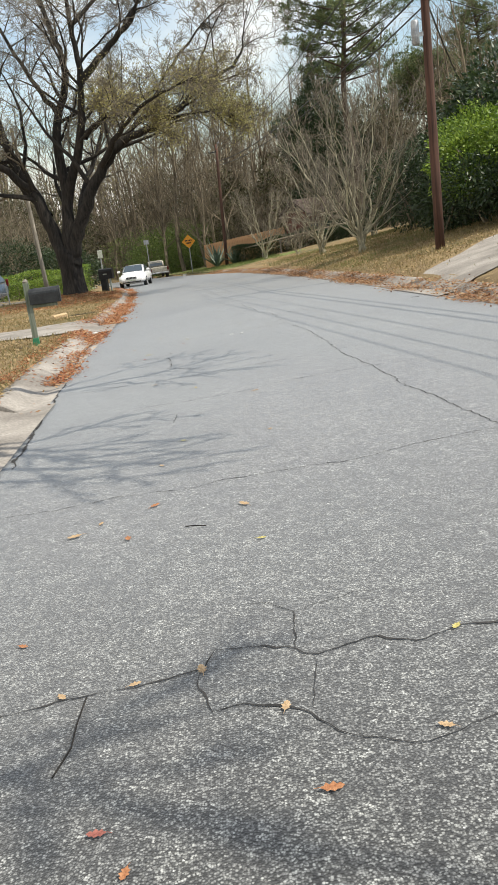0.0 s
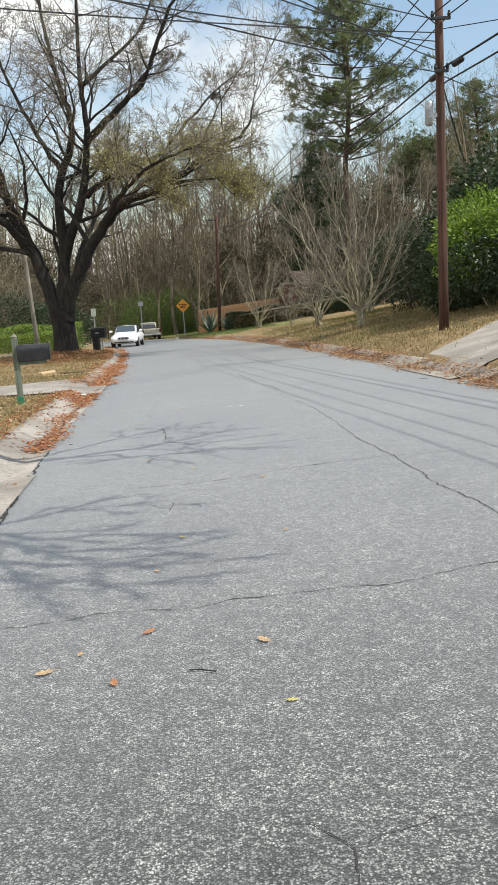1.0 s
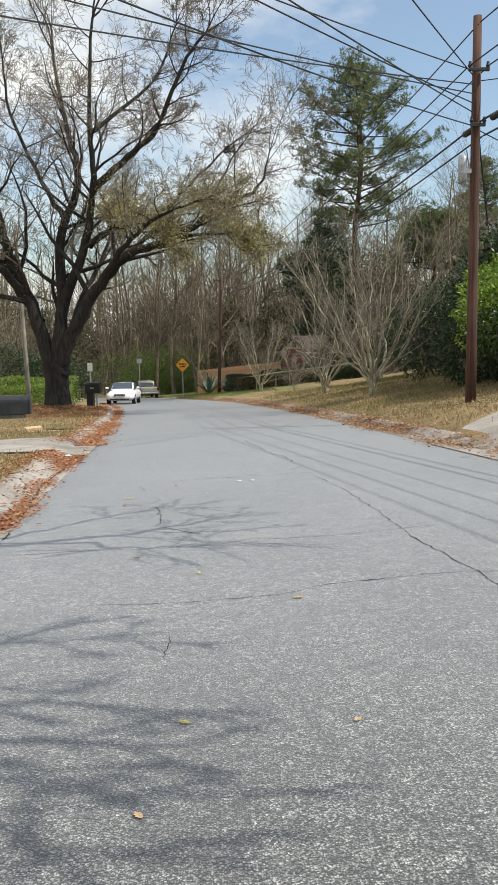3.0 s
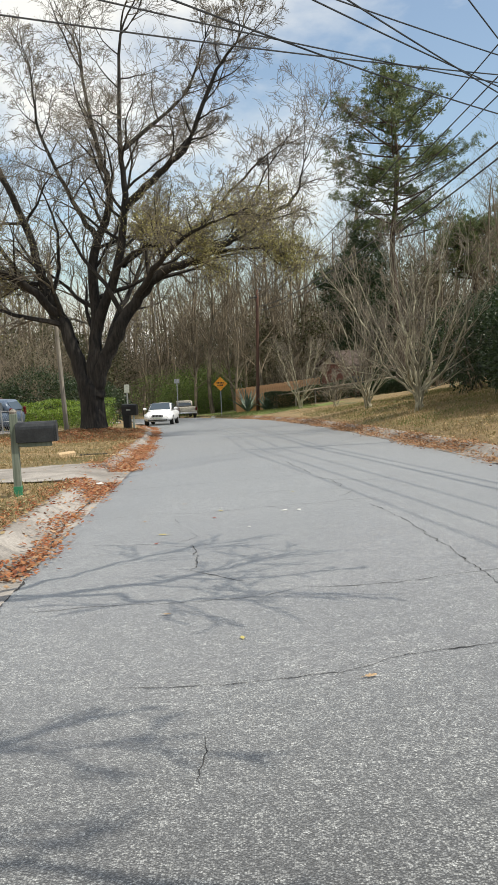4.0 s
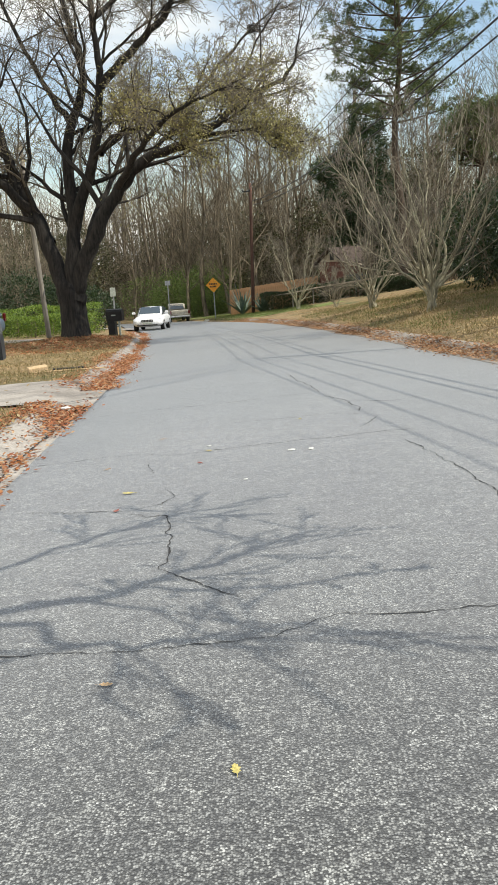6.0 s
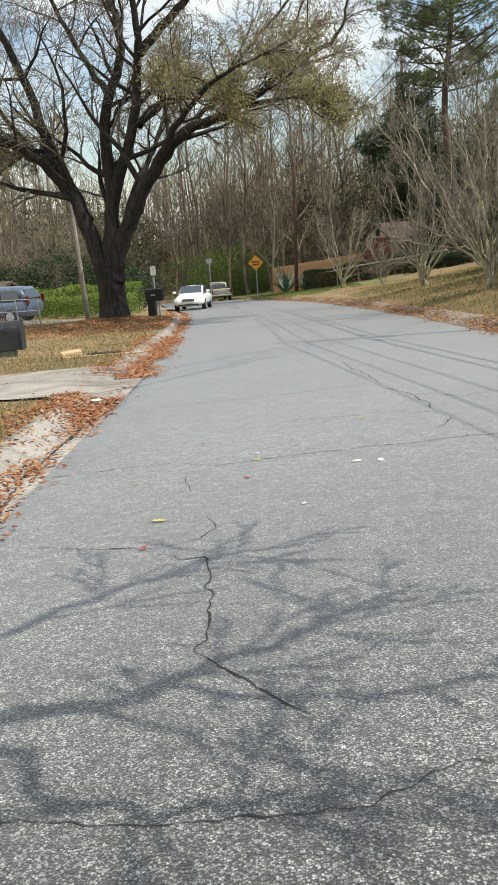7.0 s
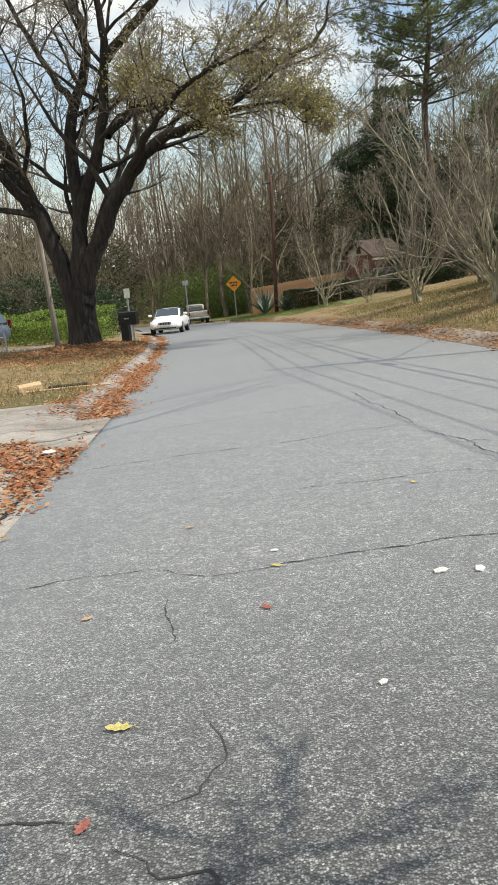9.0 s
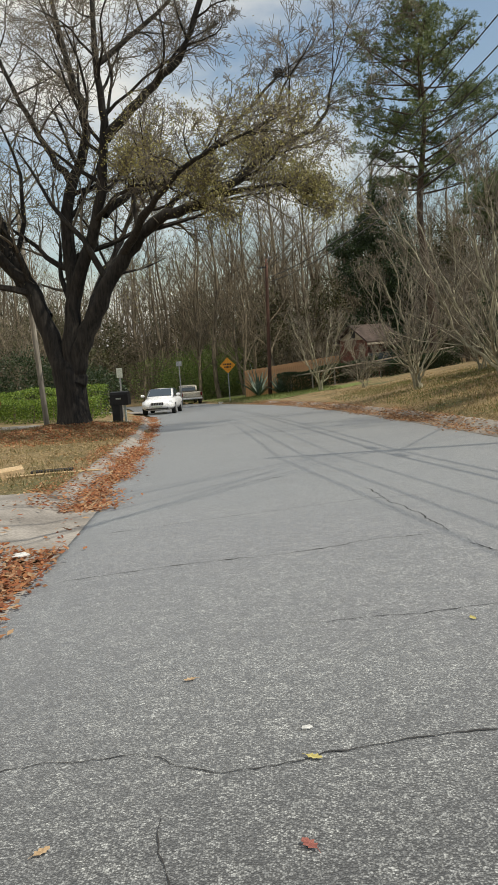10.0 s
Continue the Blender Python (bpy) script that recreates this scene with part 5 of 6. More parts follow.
def gable_house(x, y, turn, wide, deep, eave, ridge, wall, label, porch):
    z = land_at(x, y) - 0.1
    t = empty("house", pose(x, y, z, 0, 0, turn), label, "house")
    w, d = wide / 2, deep / 2
    for nm, lo, hi in (("wall", (-w, -d, -0.6), (w, -d + 0.2, eave)), ("wall", (-w, d - 0.2, -0.6), (w, d, eave)), ("wall", (w - 0.2, -d + 0.2, -0.6), (w, d - 0.2, eave))):
        k = Buf()
        k.box(lo, hi)
        part(nm, k, wall, t)
    k = Buf()
    k.prism([(-d + 0.2, -0.6), (d - 0.2, -0.6), (d - 0.2, eave), (-d + 0.2, eave)], -w, -w + 0.2)
    part("wall", k, wall, t)
    for s in (-w + 0.02, w - 0.22):
        k = Buf()
        k.prism([(-d, eave + 0.003), (d, eave + 0.003), (0, ridge - 0.08)], s, s + 0.2)
        g = part("gable", k, SIDING, t, "tan gable end")
        v = Buf()
        v.box((s - 0.03, -0.25, (eave + ridge) / 2 - 0.35), (s + 0.23, 0.25, (eave + ridge) / 2 + 0.15), bevel=0.01)
        part("vent", v, BLACK_PLASTIC, g)
    sl = (ridge - eave) / d
    for s in (1, -1):
        k = Buf()
        e = d + 0.4
        o = [(0, ridge), (s * e, ridge - sl * e), (s * e, ridge - sl * e + 0.12), (0, ridge + 0.13)]
        k.prism(o if s > 0 else o[::-1], -w - 0.35, w + 0.35)
        part("roof", k, ROOF, t, "brown shingle roof slope")
        f = Buf()
        f.box((-w - 0.36, s * e - 0.02 if s > 0 else s * e - 0.02, ridge - sl * e - 0.14), (w + 0.36, s * e + 0.02, ridge - sl * e - 0.003))
        part("fascia", f, SIDING, t)
    for i in range(3):
        cx = -w + wide * (i + 0.6) / 3.2
        k = Buf()
        k.box((cx - 0.5, -d - 0.03, 0.8), (cx + 0.5, -d + 0.05, 1.9), bevel=0.01)
        win = part("window", k, SIDING, t)
        k = Buf()
        k.box((cx - 0.44, -d - 0.05, 0.86), (cx + 0.44, -d - 0.034, 1.84))
        part("pane", k, GLASS, win)
    if porch:
        k = Buf()
        k.box((-w, -d - 1.6, -0.6), (w * 0.6, -d - 0.003, 0.12))
        part("porch_floor", k, GREY_WOOD, t)
        k = Buf()
        k.box((-w, -d - 1.58, 0.95), (w * 0.6, -d - 1.5, 1.03))
        part("porch_rail", k, SIDING, t, "pale porch rail")
        for i in range(22):
            cx = -w + 0.1 + (1.6 * w - 0.2) * i / 21
            k = Buf()
            k.box((cx - 0.02, -d - 1.56, 0.12), (cx + 0.02, -d - 1.52, 0.95))
            part("baluster", k, SIDING, t)
    return t


def clipped_hedge(name, x, y, turn, length, high, deep, mat, per, size, seed, label):
    """A sheared hedge: leaves over the faces of a rounded block, which follows the ground."""
    rng = random.Random(seed)
    t = empty(name, pose(x, y, land_at(x, y), 0, 0, turn), label, "hedge")
    b, ca, sa = Buf(), math.cos(radians(turn)), math.sin(radians(turn))
    z0 = land_at(x, y)
    for i in range(int(per * length * (high * 2 + deep) * 0.5)):
        u = rng.uniform(-0.5, 0.5) * length
        f = rng.random() * (2 * high + deep)
        if f < high:
            v, w, nrm = -deep / 2, f, Vector((0, -1, 0.2))
        elif f < high + deep:
            v, w, nrm = f - high - deep / 2, high, Vector((0, 0, 1))
        else:
            v, w, nrm = deep / 2, f - high - deep, Vector((0, 1, 0.2))
        k = 1 - 0.18 * rng.random() ** 2 + 0.05 * math.sin(u * 2.1 + seed)
        g = land_at(x + u * ca, y + u * sa) - z0
        p = Vector((u, v * k, w * k + g)) + Vector((rng.gauss(0, 0.03), rng.gauss(0, 0.03), rng.gauss(0, 0.03)))
        b.leaf(p, rand_dir(rng, nrm, 0.9), rand_dir(rng, nrm, 0.6), size * rng.uniform(0.7, 1.4), size * 0.5)
    tagged(part("foliage", b, mat, t), kind="stuff")
    n = int(length / 0.9)
    for i in range(n):
        u = -length / 2 + length * (i + 0.5) / n
        g = land_at(x + u * ca, y + u * sa) - z0
        k = Buf()
        k.tube([Vector((u, 0, g - 0.1)), Vector((u + 0.1, 0.05, g + high * 0.5)), Vector((u + 0.05, 0, g + high * 0.85))], [0.035, 0.025, 0.01], 5)
        part("stem", k, WOOD_BARK, t)
    return t


board_fence()
rail_fence()
wire_fence()
gable_house(7.5, 75.2, 30, 2.6, 3.4, 2.85, 3.8, DARK_BRICK, "dark brick house with a brown gabled roof", False)
gable_house(-18.2, 52.0, -8, 7.0, 6.0, 1.1, 2.0, DARK_BRICK, "low dark building with a grey-brown roof", False)
clipped_hedge("clipped_hedge", 4.2, 72.6, -12, 7.2, 1.35, 0.9, DARK_LEAF, 1500, 0.1, 71, "dark clipped evergreen hedge along the fence")
clipped_hedge("clipped_hedge", 9.6, 66.2, -25, 5.0, 0.95, 0.9, DARK_LEAF, 1500, 0.1, 72, "dark clipped evergreen hedge below the house")
clipped_hedge("clipped_hedge", -12.0, 52.0, -3, 7.5, 1.08, 1.0, HEDGE_LEAF, 800, 0.085, 73, "bright green clipped hedge beside the driveway")
clipped_hedge("clipped_hedge", -13.5, 55.5, -3, 10.0, 1.55, 1.1, HEDGE_LEAF, 600, 0.1, 74, "taller bright green clipped hedge behind")


def agave(x, y, h, seed):
    rng = random.Random(seed)
    t = empty("agave_plant", pose(x, y, land_at(x, y)), "large grey-green agave with stiff pointed leaves", "plant", "agaves by the fence")
    for i in range(26):
        a = i * 2.4
        up = rng.uniform(0.5, 1.4)
        e = Vector((math.cos(a) * math.cos(up), math.sin(a) * math.cos(up), math.sin(up)))
        s = Vector((-math.sin(a), math.cos(a), 0))
        ln = h * rng.uniform(0.75, 1.1)
        b = Buf()
        for k, (f, w) in enumerate(((0.0, 0.07), (0.3, 0.1), (0.6, 0.085), (0.85, 0.04), (1.0, 0.005))):
            p = e * ln * f + Vector((0, 0, -0.15 * f * f * ln * math.cos(up)))
            nrm = e.cross(s).normalized() * 0.02
            b.v += [p + s * w + nrm, p - nrm, p - s * w + nrm]
        for k in range(4):
            q = k * 3
            b.f += [(q, q + 1, q + 4, q + 3), (q + 1, q + 2, q + 5, q + 4), (q + 2, q, q + 3, q + 5)]
        part("leaf", b, AGAVE, t)


agave(-0.75, 74.8, 2.3, 81)
agave(0.8, 74.0, 1.5, 82)


def stone(x, y, r, seed, label="pale rounded stone on the grass"):
    rng = random.Random(seed)
    b = loft([(-r, r * 0.35, 0.0, r * 0.3), (-r * 0.6, r * 0.9, -r * 0.2, r * 0.8), (0, r * 1.1, -r * 0.25, r), (r * 0.6, r * 0.8, -r * 0.2, r * 0.75), (r, r * 0.3, 0, r * 0.3)], 10, 2.3)
    for i, v in enumerate(b.v):
        b.v[i] = v * rng.uniform(0.9, 1.1)
    o = part("stone", b, STONE, smooth=True)
    o.location = (x, y, land_at(x, y))
    tagged(o, label, "stone", "stones on the verge")


stone(1.25, 74.0, 0.28, 91)
stone(-3.6, 75.4, 0.2, 92)


def crate_scraps():
    x, y = -4.9, 25.2
    z = land_at(x, y)
    b = Buf()
    b.box((-0.2, -0.14, 0.0), (0.2, 0.14, 0.16), bevel=0.01)
    box = tagged(part("cardboard_box", b, CARD), "crushed tan cardboard box lying on the lawn", "box")
    box.matrix_basis = pose(x, y, z, 3, -4, 20)
    f = Buf()
    f.box((-0.2, 0.14, 0.12), (0.2, 0.3, 0.135))
    part("flap", f, CARD, box)
    b = Buf()
    b.box((-0.34, -0.09, 0.0), (0.34, 0.09, 0.06), bevel=0.008)
    o = tagged(part("plank", b, BARK), "short dark wet plank on the lawn", "plank")
    o.matrix_basis = pose(x + 0.62, y + 0.15, land_at(x + 0.62, y + 0.15), 0, 0, 6)
    b = Buf()
    b.tube([Vector((-0.75, 0, 0.025)), Vector((0, 0.03, 0.03)), Vector((0.75, 0, 0.025))], [0.022, 0.02, 0.014], 7)
    o = tagged(part("stick", b, CARD), "long pale stick lying on the lawn", "stick")
    o.matrix_basis = pose(x + 0.75, y - 0.25, land_at(x + 0.75, y - 0.25), 0, 0, 8)


crate_scraps()


# ---- cracks, leaves and litter on the road ----
def crack(ctrl, width, seed):
    """A jagged open crack along a rough line."""
    rng = random.Random(seed)
    pts = []
    for i in range(len(ctrl) - 1):
        a, b_ = Vector(ctrl[i]), Vector(ctrl[i + 1])
        n = max(3, int((b_ - a).length / 0.035))
        for j in range(n):
            p = a.lerp(b_, j / n)
            k = 0.035 * noise.noise(Vector((p.x * 3.1, p.y * 3.1, seed))) + 0.02 * noise.noise(Vector((p.x * 11, p.y * 11, seed))) + rng.uniform(-0.007, 0.007)
            d = (b_ - a).normalized()
            pts.append(p + Vector((-d.y, d.x)) * k)
    b = Buf()
    for i, p in enumerate(pts):
        d = (pts[min(i + 1, len(pts) - 1)] - pts[max(i - 1, 0)]).normalized()
        w = width / 2 * max(0.4, 0.6 + 0.9 * noise.noise(Vector((p.x * 5, p.y * 5, seed + 40)))) * (0.55 + 1.0 * rng.random()) * min(1, 0.25 + i / 6, 0.25 + (len(pts) - 1 - i) / 6)
        s = Vector((-d.y, d.x)) * w
        for q in (p + s, p - s):
            b.v.append(Vector((q.x, q.y, float(road_z(q.x, q.y)) + 0.004)))
    for i in range(len(pts) - 1):
        b.f.append((2 * i, 2 * i + 1, 2 * i + 3, 2 * i + 2))
    part("crack", b, CRACK, road, "dark jagged crack")


W = 0.0105
for i, (c, w) in enumerate([
    ([(-1.3, 2.5), (-0.82, 2.55), (-0.41, 2.62), (-0.18, 2.67), (-0.14, 2.78), (0.12, 2.73), (0.22, 2.65), (0.44, 2.7), (0.56, 2.62), (0.69, 2.68), (0.86, 2.69), (1.5, 2.75), (2.6, 2.7)], W),
    ([(-0.18, 2.65), (-0.14, 2.38), (-0.04, 2.39), (0.08, 2.34), (0.15, 2.27), (0.23, 2.16), (0.35, 2.11), (0.44, 2.05), (0.52, 2.08), (0.68, 2.11), (1.2, 2.3)], W * 0.8),
    ([(0.19, 2.63), (0.17, 2.45), (0.16, 2.26)], W * 0.7), ([(0.19, 2.64), (0.15, 2.75), (0.16, 3.0), (0.07, 3.13), (-0.1, 3.16)], W * 0.6), ([(0.16, 3.02), (0.4, 3.1), (0.62, 3.08)], W * 0.4),
    ([(-1.6, 5.0), (-1.18, 5.01), (-0.77, 5.06), (-0.48, 5.05), (-0.3, 5.0), (-0.11, 5.08), (0.19, 5.1), (0.65, 5.06), (1.2, 5.25), (1.69, 5.33), (2.6, 5.5)], W * 0.7),
    ([(-1.02, 8.27), (-0.46, 8.22), (-0.14, 8.24), (0.07, 8.26), (0.2, 8.34), (0.36, 8.44), (0.67, 8.51), (1.4, 8.6), (2.2, 8.5)], W * 0.8),
    ([(-0.54, 7.17), (-0.55, 7.29), (-0.53, 7.49), (-0.56, 7.65)], W * 0.8),
    ([(-1.9, 9.9), (-1.4, 9.96), (-0.81, 9.9), (-0.26, 9.93), (0.01, 10.11), (0.33, 10.04), (0.67, 10.05), (1.6, 10.3)], W * 0.9),
    ([(-0.4, 10.4), (-0.59, 10.63), (-0.68, 10.77), (-0.85, 10.96), (-0.8, 11.1), (-0.82, 11.55), (-0.86, 11.63), (-0.87, 11.8), (-0.92, 12.09), (-1.04, 12.08), (-1.19, 12.25)], W),
    ([(-0.99, 12.91), (-0.91, 12.61), (-0.96, 12.41), (-1.09, 12.36), (-1.18, 12.3)], W * 0.75), ([(-1.25, 14.03), (-1.16, 13.53), (-1.24, 13.4)], W * 0.7),
    ([(-1.95, 12.5), (-1.5, 12.37), (-1.39, 12.38), (-1.18, 12.3)], W * 0.75), ([(-0.71, 15.97), (-0.46, 15.99), (-0.03, 15.97), (0.58, 16.02), (1.06, 15.59)], W * 0.8), ([(1.0, 15.57), (0.84, 15.12), (0.71, 14.88)], W * 0.8),
    ([(-2.5, 14.3), (-2.14, 14.39), (-1.69, 14.49), (-1.37, 14.5), (-1.08, 14.31), (-0.76, 14.35), (-0.42, 14.42), (0.4, 14.5), (1.3, 14.6)], W),
    ([(1.75, 5.0), (1.47, 7.5), (1.4, 8.6), (1.28, 9.8), (1.24, 11.2), (1.16, 12.8), (1.0, 14.1)], W), ([(0.85, 16.0), (0.89, 16.26), (0.84, 16.86), (0.63, 17.67)], W), ([(0.59, 18.09), (0.54, 19.0), (0.39, 19.94), (0.3, 21.0)], W),
    ([(0.7, 16.98), (0.91, 16.97), (1.3, 16.6), (1.8, 16.8)], W),
    ([(-2.4, 17.6), (-1.6, 17.8), (-0.68, 17.84), (0.1, 18.1), (0.59, 18.05)], W),
    ([(-2.6, 19.5), (-1.2, 19.9), (0.2, 20.2), (1.6, 20.0)], W * 0.8), ([(-1.6, 22.6), (-0.3, 22.9), (1.0, 22.7)], W),
    ([(-2.7, 17.5), (-2.6, 14.5), (-2.28, 12.0), (-2.02, 9.0), (-1.75, 6.3)], 0.03)]):
    crack(c, w, i + 1)

LEAF_COLOURS = [mottled("rust_leaf", (0.3, 0.12, 0.05), (0.4, 0.19, 0.09), 30), mottled("tan_leaf", (0.36, 0.24, 0.13), (0.46, 0.33, 0.2), 30), mottled("yellow_leaf", (0.4, 0.34, 0.1), (0.5, 0.43, 0.17), 30), mottled("red_leaf", (0.22, 0.07, 0.055), (0.3, 0.11, 0.085), 30)]


def big_leaf(x, y, turn, size, mat, label):
    """One curled fallen leaf with a pointed blade, lobes and a stalk."""
    b = Buf()
    out = [(-0.5, 0), (-0.3, 0.12), (-0.22, 0.26), (-0.08, 0.16), (0.08, 0.3), (0.2, 0.15), (0.34, 0.18), (0.5, 0)]
    b.v.append(Vector((0, 0, 0.06 * size)))
    ring = out + [(u, -v) for u, v in out[-2:0:-1]]
    for u, v in ring:
        b.v.append(Vector((u * size, v * size, size * (0.05 + 0.55 * v * v + 0.2 * u * u))))
    n = len(ring)
    for j in range(n):
        b.f.append((0, 1 + j, 1 + (j + 1) % n))
    b.tube([Vector((-0.5 * size, 0, 0.1 * size)), Vector((-0.72 * size, 0.04 * size, 0.04 * size))], [0.018 * size, 0.012 * size], 4)
    o = part("fallen_leaf", b, mat)
    o.matrix_basis = pose(x, y, float(road_z(x, y)) + 0.005, 0, 0, turn)
    tagged(o, label, "leaf", "single leaves on the road")


R_, T_, Y_, D_ = LEAF_COLOURS
for i, (x, y, m, s) in enumerate([(0.18, 1.9, R_, 0.085), (0.09, 2.33, T_, 0.07), (0.53, 2.1, T_, 0.065), (0.71, 2.68, Y_, 0.06), (-0.66, 2.61, T_, 0.06), (-0.41, 2.62, T_, 0.06), (-0.18, 2.65, T_, 0.08), (-0.43, 1.86, D_, 0.07), (-0.34, 1.7, R_, 0.06),
                                  (-0.9, 3.07, R_, 0.06), (-0.51, 4.74, R_, 0.09), (0.01, 4.5, T_, 0.1), (-0.92, 4.38, T_, 0.11), (-0.61, 4.21, R_, 0.08), (0.08, 3.9, Y_, 0.06), (-0.8, 4.55, T_, 0.06), (-0.42, 6.4, Y_, 0.07), (0.25, 6.33, T_, 0.06), (-0.54, 5.7, T_, 0.06),
                                  (0.2, 8.17, T_, 0.09), (-0.41, 8.95, Y_, 0.07), (-1.26, 12.83, Y_, 0.12), (-1.27, 12.31, D_, 0.09), (-0.73, 14.34, Y_, 0.085), (-1.58, 13.87, T_, 0.08), (-0.78, 13.78, D_, 0.09), (-1.24, 15.25, T_, 0.08), (0.19, 15.78, Y_, 0.08), (-0.9, 9.6, T_, 0.07)]):
    big_leaf(x, y, i * 77 % 360, s * 0.8, m, {R_: "single curled rust-brown leaf on the asphalt", T_: "single dry tan leaf on the asphalt", Y_: "small yellow leaf on the asphalt", D_: "single dark red leaf on the asphalt"}[m])


def chip(x, y, turn, s, label, mat, lift=0.004):
    b = Buf()
    b.v = [Vector(p) * s for p in ((-0.5, -0.2, 0), (0.1, -0.32, 0.02), (0.52, -0.05, 0), (0.3, 0.28, 0.05), (-0.35, 0.22, 0.02))]
    b.v += [p + Vector((0, 0, 0.03 * s + 0.003)) for p in b.v]
    b.f = [(4, 3, 2, 1, 0), (5, 6, 7, 8, 9)] + [(j, (j + 1) % 5, (j + 1) % 5 + 5, j + 5) for j in range(5)]
    o = part("paper_scrap", b, mat)
    o.matrix_basis = pose(x, y, max(float(road_z(x, y)), land_at(x, y)) + lift, 0, 0, turn)
    tagged(o, label, "litter", "litter")


chip(0.01, 14.01, 20, 0.075, "flat white scrap of paper on the road", PAPER)
chip(0.18, 13.98, 70, 0.075, "flat white scrap of paper on the road", PAPER)
chip(-0.74, 14.6, 10, 0.045, "tiny white scrap on the road", PAPER)
chip(-0.39, 12.97, 40, 0.04, "tiny white scrap on the road", PAPER)
chip(-2.96, 18.56, 15, 0.2, "crumpled white paper at the driveway's edge", PAPER, 0.05)
for p in ([(-0.57, 2.58), (-0.575, 2.42), (-0.57, 2.28), (-0.6, 2.14)], [(-0.31, 4.26), (-0.26, 4.25), (-0.2, 4.22)], [(3.29, 15.46), (3.36, 15.44), (3.43, 15.42)], [(3.58, 14.2), (3.66, 13.9), (3.75, 13.66)]):
    b = Buf()
    b.tube([Vector((x, y, float(road_z(x, y)) + 0.008)) for x, y in p], [0.003] * len(p), 5)
    tagged(part("twig", b, BARK), "thin dark fallen twig on the asphalt", "twig", "twigs on the road")


def litter(name, n, box, density, mat, size, seed, label, category, upright=False, along=False):
    """Leaves or blades strewn over a stretch of ground by a density from 0 to 1."""
    r = np.random.default_rng(seed)
    x0, x1, y0, y1 = box
    if along:
        rows_ = np.nonzero((LINE_XY[:, 1] >= y0) & (LINE_XY[:, 1] <= y1))[0]
        i, s = r.choice(rows_, n * 6), r.uniform(x0, x1, n * 6)
        x = LINE_XY[i, 0] + TAN[i, 1] * s + TAN[i, 0] * r.uniform(-0.13, 0.13, n * 6)
        y = LINE_XY[i, 1] - TAN[i, 0] * s + TAN[i, 1] * r.uniform(-0.13, 0.13, n * 6)
    else:
        x, y = r.uniform(x0, x1, n * 6), r.uniform(y0, y1, n * 6)
        s = offset(x, y)
    keep = r.random(len(x)) < density(x, y, s)
    x, y, s = x[keep][:n], y[keep][:n], s[keep][:n]
    z = np.maximum(land(x, y, s), np.where(np.abs(s) < 3.75, road_z(x, y) + np.interp(np.abs(s), [3.05, 3.22, 3.38, 3.52, 3.72], [0.006, 0, 0.03, 0.115, 0.13]), -99))
    rr = random.Random(seed)
    b = Buf()
    for i in range(len(x)):
        p = Vector((x[i], y[i], z[i] + rr.uniform(0.004, 0.03)))
        if upright:
            d = rand_dir(rr, Vector((0, 0, 1.0)), 0.7)
            b.leaf(p, d, rand_dir(rr, Vector((1, 0, 0)), 1), size * rr.uniform(0.5, 1.3), size * 0.12)
        else:
            d = rand_dir(rr, Vector((math.cos(i), math.sin(i), 0.1)), 0.35)
            b.leaf(p, d, rand_dir(rr, Vector((0, 0, 1)), 0.5), size * rr.uniform(0.6, 1.3), size * 0.5)
    o = part(name, b, mat)
    tagged(o, label, category, kind="stuff")


def off_drive(x, y):
    """1 off the right-hand driveway, 0 on it."""
    return np.where((y > 14.7 + (x - 3.62) * 0.684) & (y < 17.9 + (x - 3.42) * 1.176), 0.02, 1.0)


def wav(x, y, k):
    return 0.5 + 0.5 * np.sin(x * 1.3 * k + 1.1) * np.sin(y * 0.9 * k + 0.4) + 0.25 * np.sin(y * 2.3 * k)


litter("leaf_drift", 13500, (-4.4, -2.7, 2, 54), lambda x, y, s: np.clip((np.exp(-((-s - 3.19 - 0.06 * np.sin(y * 1.9)) / 0.15) ** 2) + 0.5 * np.exp(-((-s - 3.85) / 0.2) ** 2)) * np.where((y > 5.6) & (y < 11), 0.06, 1) * np.where((y > 18.9) & (y < 21.2), 0.08, 1) * (0.15 + 0.95 * wav(x, y, 1)), 0, 1) * np.where(y > 11, 1, 0.4), DEAD_LEAF, 0.07, 1, "drift of orange and rust oak leaves along the kerb", "leaves", along=True)
litter("leaf_drift", 5000, (-4.2, -2.3, 21.4, 31), lambda x, y, s: np.clip(np.exp(-((-s - 3.2) / 0.26) ** 2) * wav(x, y, 1.7), 0, 1), DEAD_LEAF, 0.07, 2, "drift of rust oak leaves spilling onto the asphalt", "leaves", along=True)
litter("leaf_drift", 1700, (-3.9, -2.75, 15.6, 19.0), lambda x, y, s: np.clip(np.where(-s > 3.12, 1, np.exp(-((-s - 3.12) / 0.1) ** 2)) * np.clip((y - 16.8) / 0.8, 0.06, 1), 0, 1), DEAD_LEAF, 0.065, 12, "heap of rust oak leaves in the gutter", "leaves", along=True)
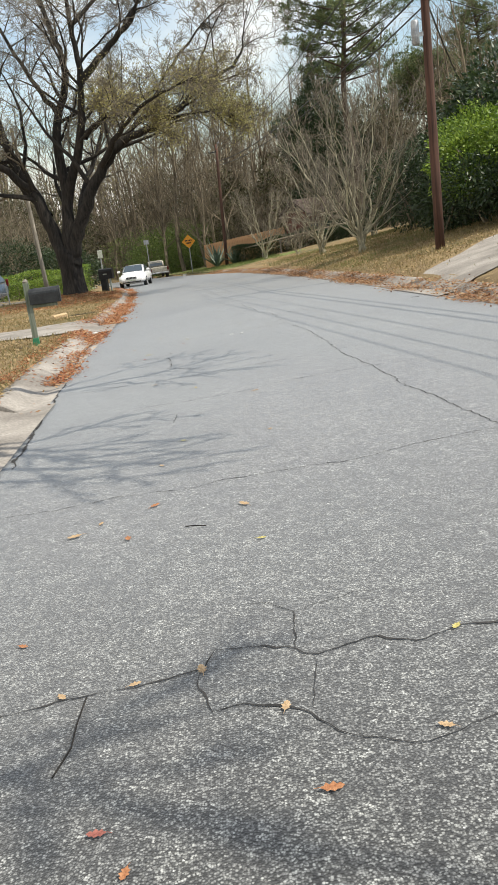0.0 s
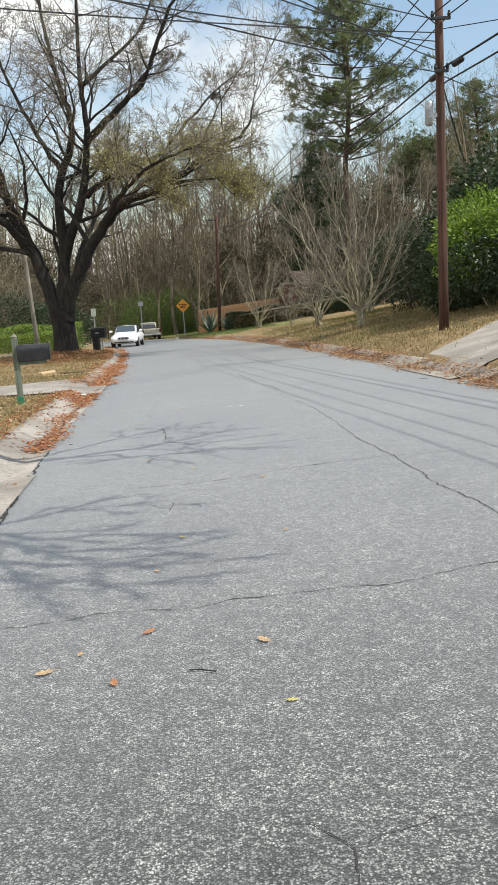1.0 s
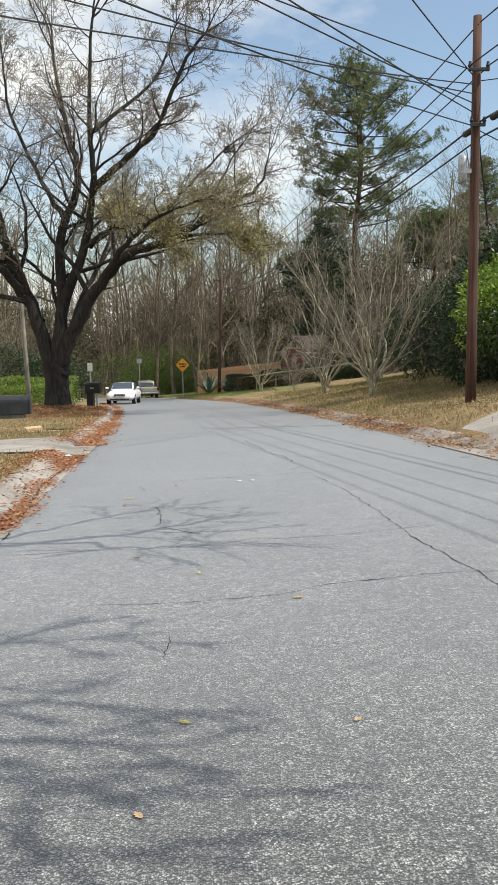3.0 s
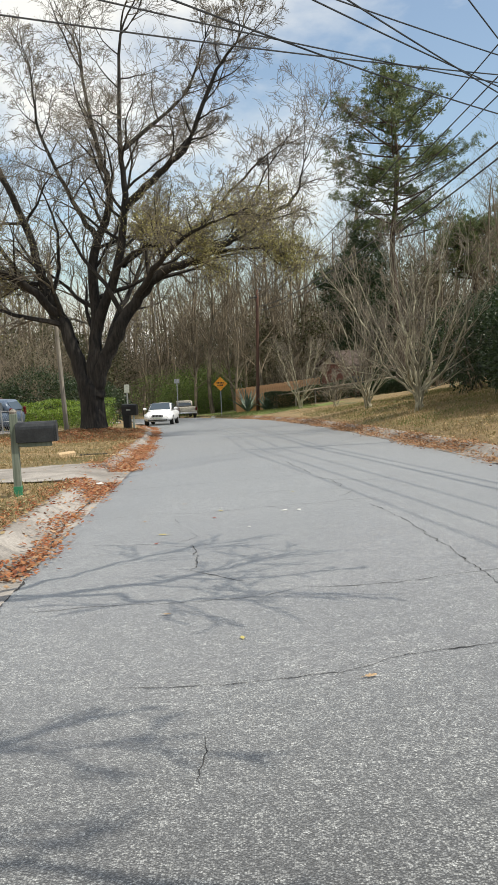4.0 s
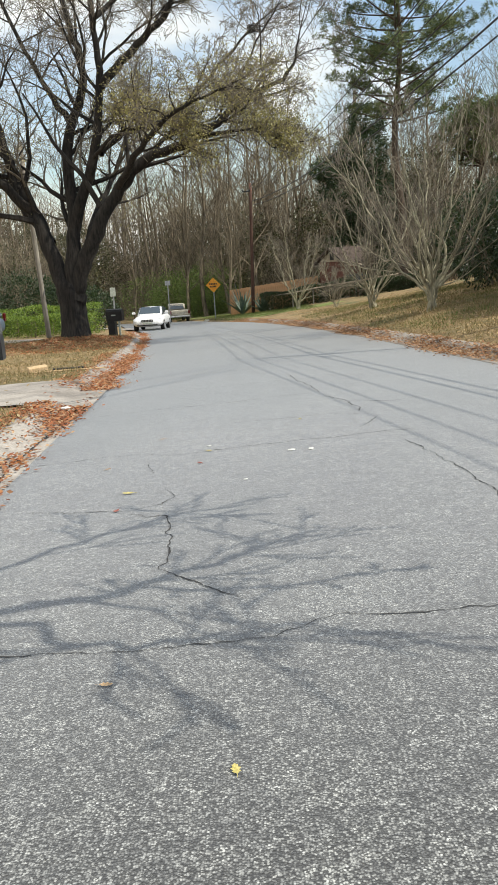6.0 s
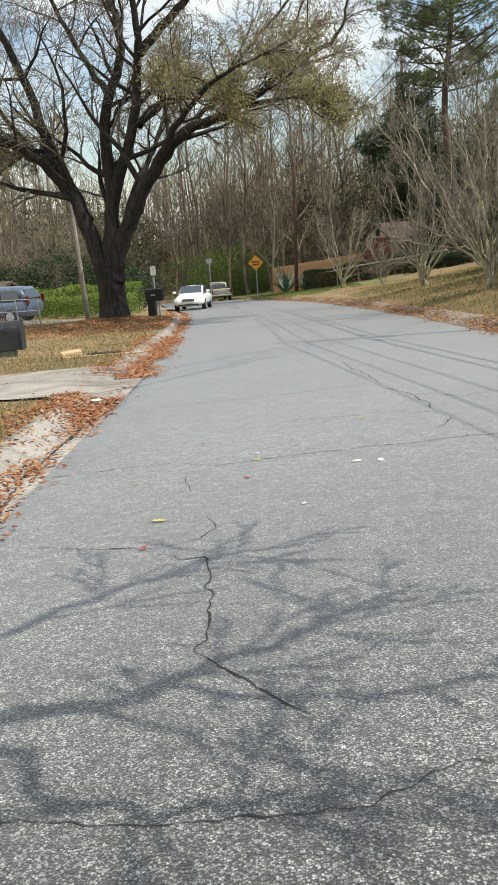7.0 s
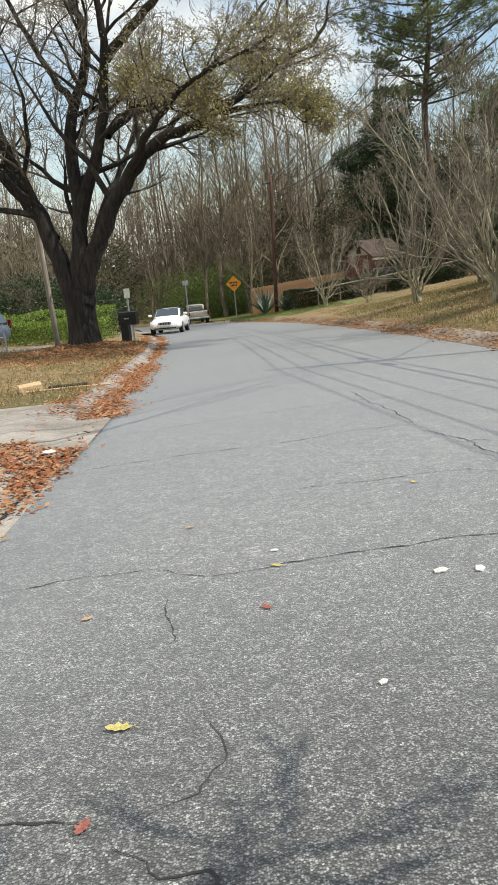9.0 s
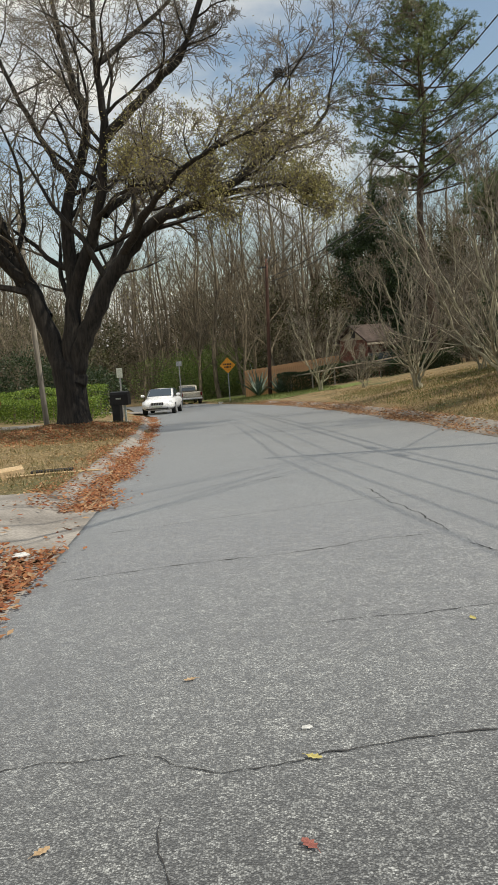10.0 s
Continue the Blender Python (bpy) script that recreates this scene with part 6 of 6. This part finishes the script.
litter("leaf_drift", 9000, (-12, -4, 33, 45), lambda x, y, s: np.clip(np.exp(-((x + 6.6) ** 2 + (y - 38) ** 2) / 14) * (-s > 3.7), 0, 1), DEAD_LEAF, 0.11, 3, "red-brown leaves heaped round the foot of the oak", "leaves")
litter("lawn_leaves", 24000, (-16, -2.2, 8, 44), lambda x, y, s: (-s > 3.6) * np.where((y > 18.3) & (y < 22.6), 0.03, 1) * np.where((y > 5) & (y < 9.4), 0.03, 1) * (0.25 + 0.6 * wav(x, y, 0.6)) * np.where(y < 18, 1, 0.45), TAN_LEAF, 0.09, 4, "bleached tan leaves strewn over the dormant lawn", "leaves")
litter("leaf_drift", 17000, (2.7, 4.6, 9, 62), lambda x, y, s: np.clip(np.exp(-((s - 3.36 - 0.1 * np.sin(y * 1.3)) / 0.26) ** 2) * (0.4 + 0.9 * wav(x, y, 0.8)), 0, 1) * np.where((y > 14.2) & (y < 17), 0.35, 1), BROWN_LEAF, 0.075, 5, "drift of brown leaves along the kerb below the bank", "leaves", along=True)
litter("lawn_leaves", 22000, (2, 14, 12, 60), lambda x, y, s: off_drive(x, y) * (s > 3.6) * (0.3 + 0.6 * wav(x, y, 0.5)), TAN_LEAF, 0.09, 6, "bleached tan leaves strewn over the grassy bank", "leaves")
litter("dry_grass", 26000, (-12, -2.4, 9, 46), lambda x, y, s: (-s > 3.7) * np.where((y > 18.3) & (y < 22.6), 0.0, 1) * np.where(y < 26, 1, 0.5), STRAW, 0.11, 7, "dry straw-coloured grass blades of the lawn", "grass", True)
litter("dry_grass", 26000, (3, 13, 16, 52), lambda x, y, s: off_drive(x, y) * (s > 3.7) * np.where(y < 34, 1, 0.6), STRAW, 0.12, 8, "dry straw-coloured grass blades of the bank", "grass", True)
litter("green_grass", 7500, (2.2, 9, 26, 48), lambda x, y, s: (s > 3.9) * np.clip(wav(x, y, 0.7), 0, 1), GREEN_BLADE, 0.12, 9, "patches of green weeds on the shaded bank", "grass", True)
litter("green_grass", 12000, (-10, 4, 60, 80), lambda x, y, s: (s > 3.3) * np.ones_like(x), GREEN_BLADE, 0.13, 10, "green grass verge at the bend", "grass", True)
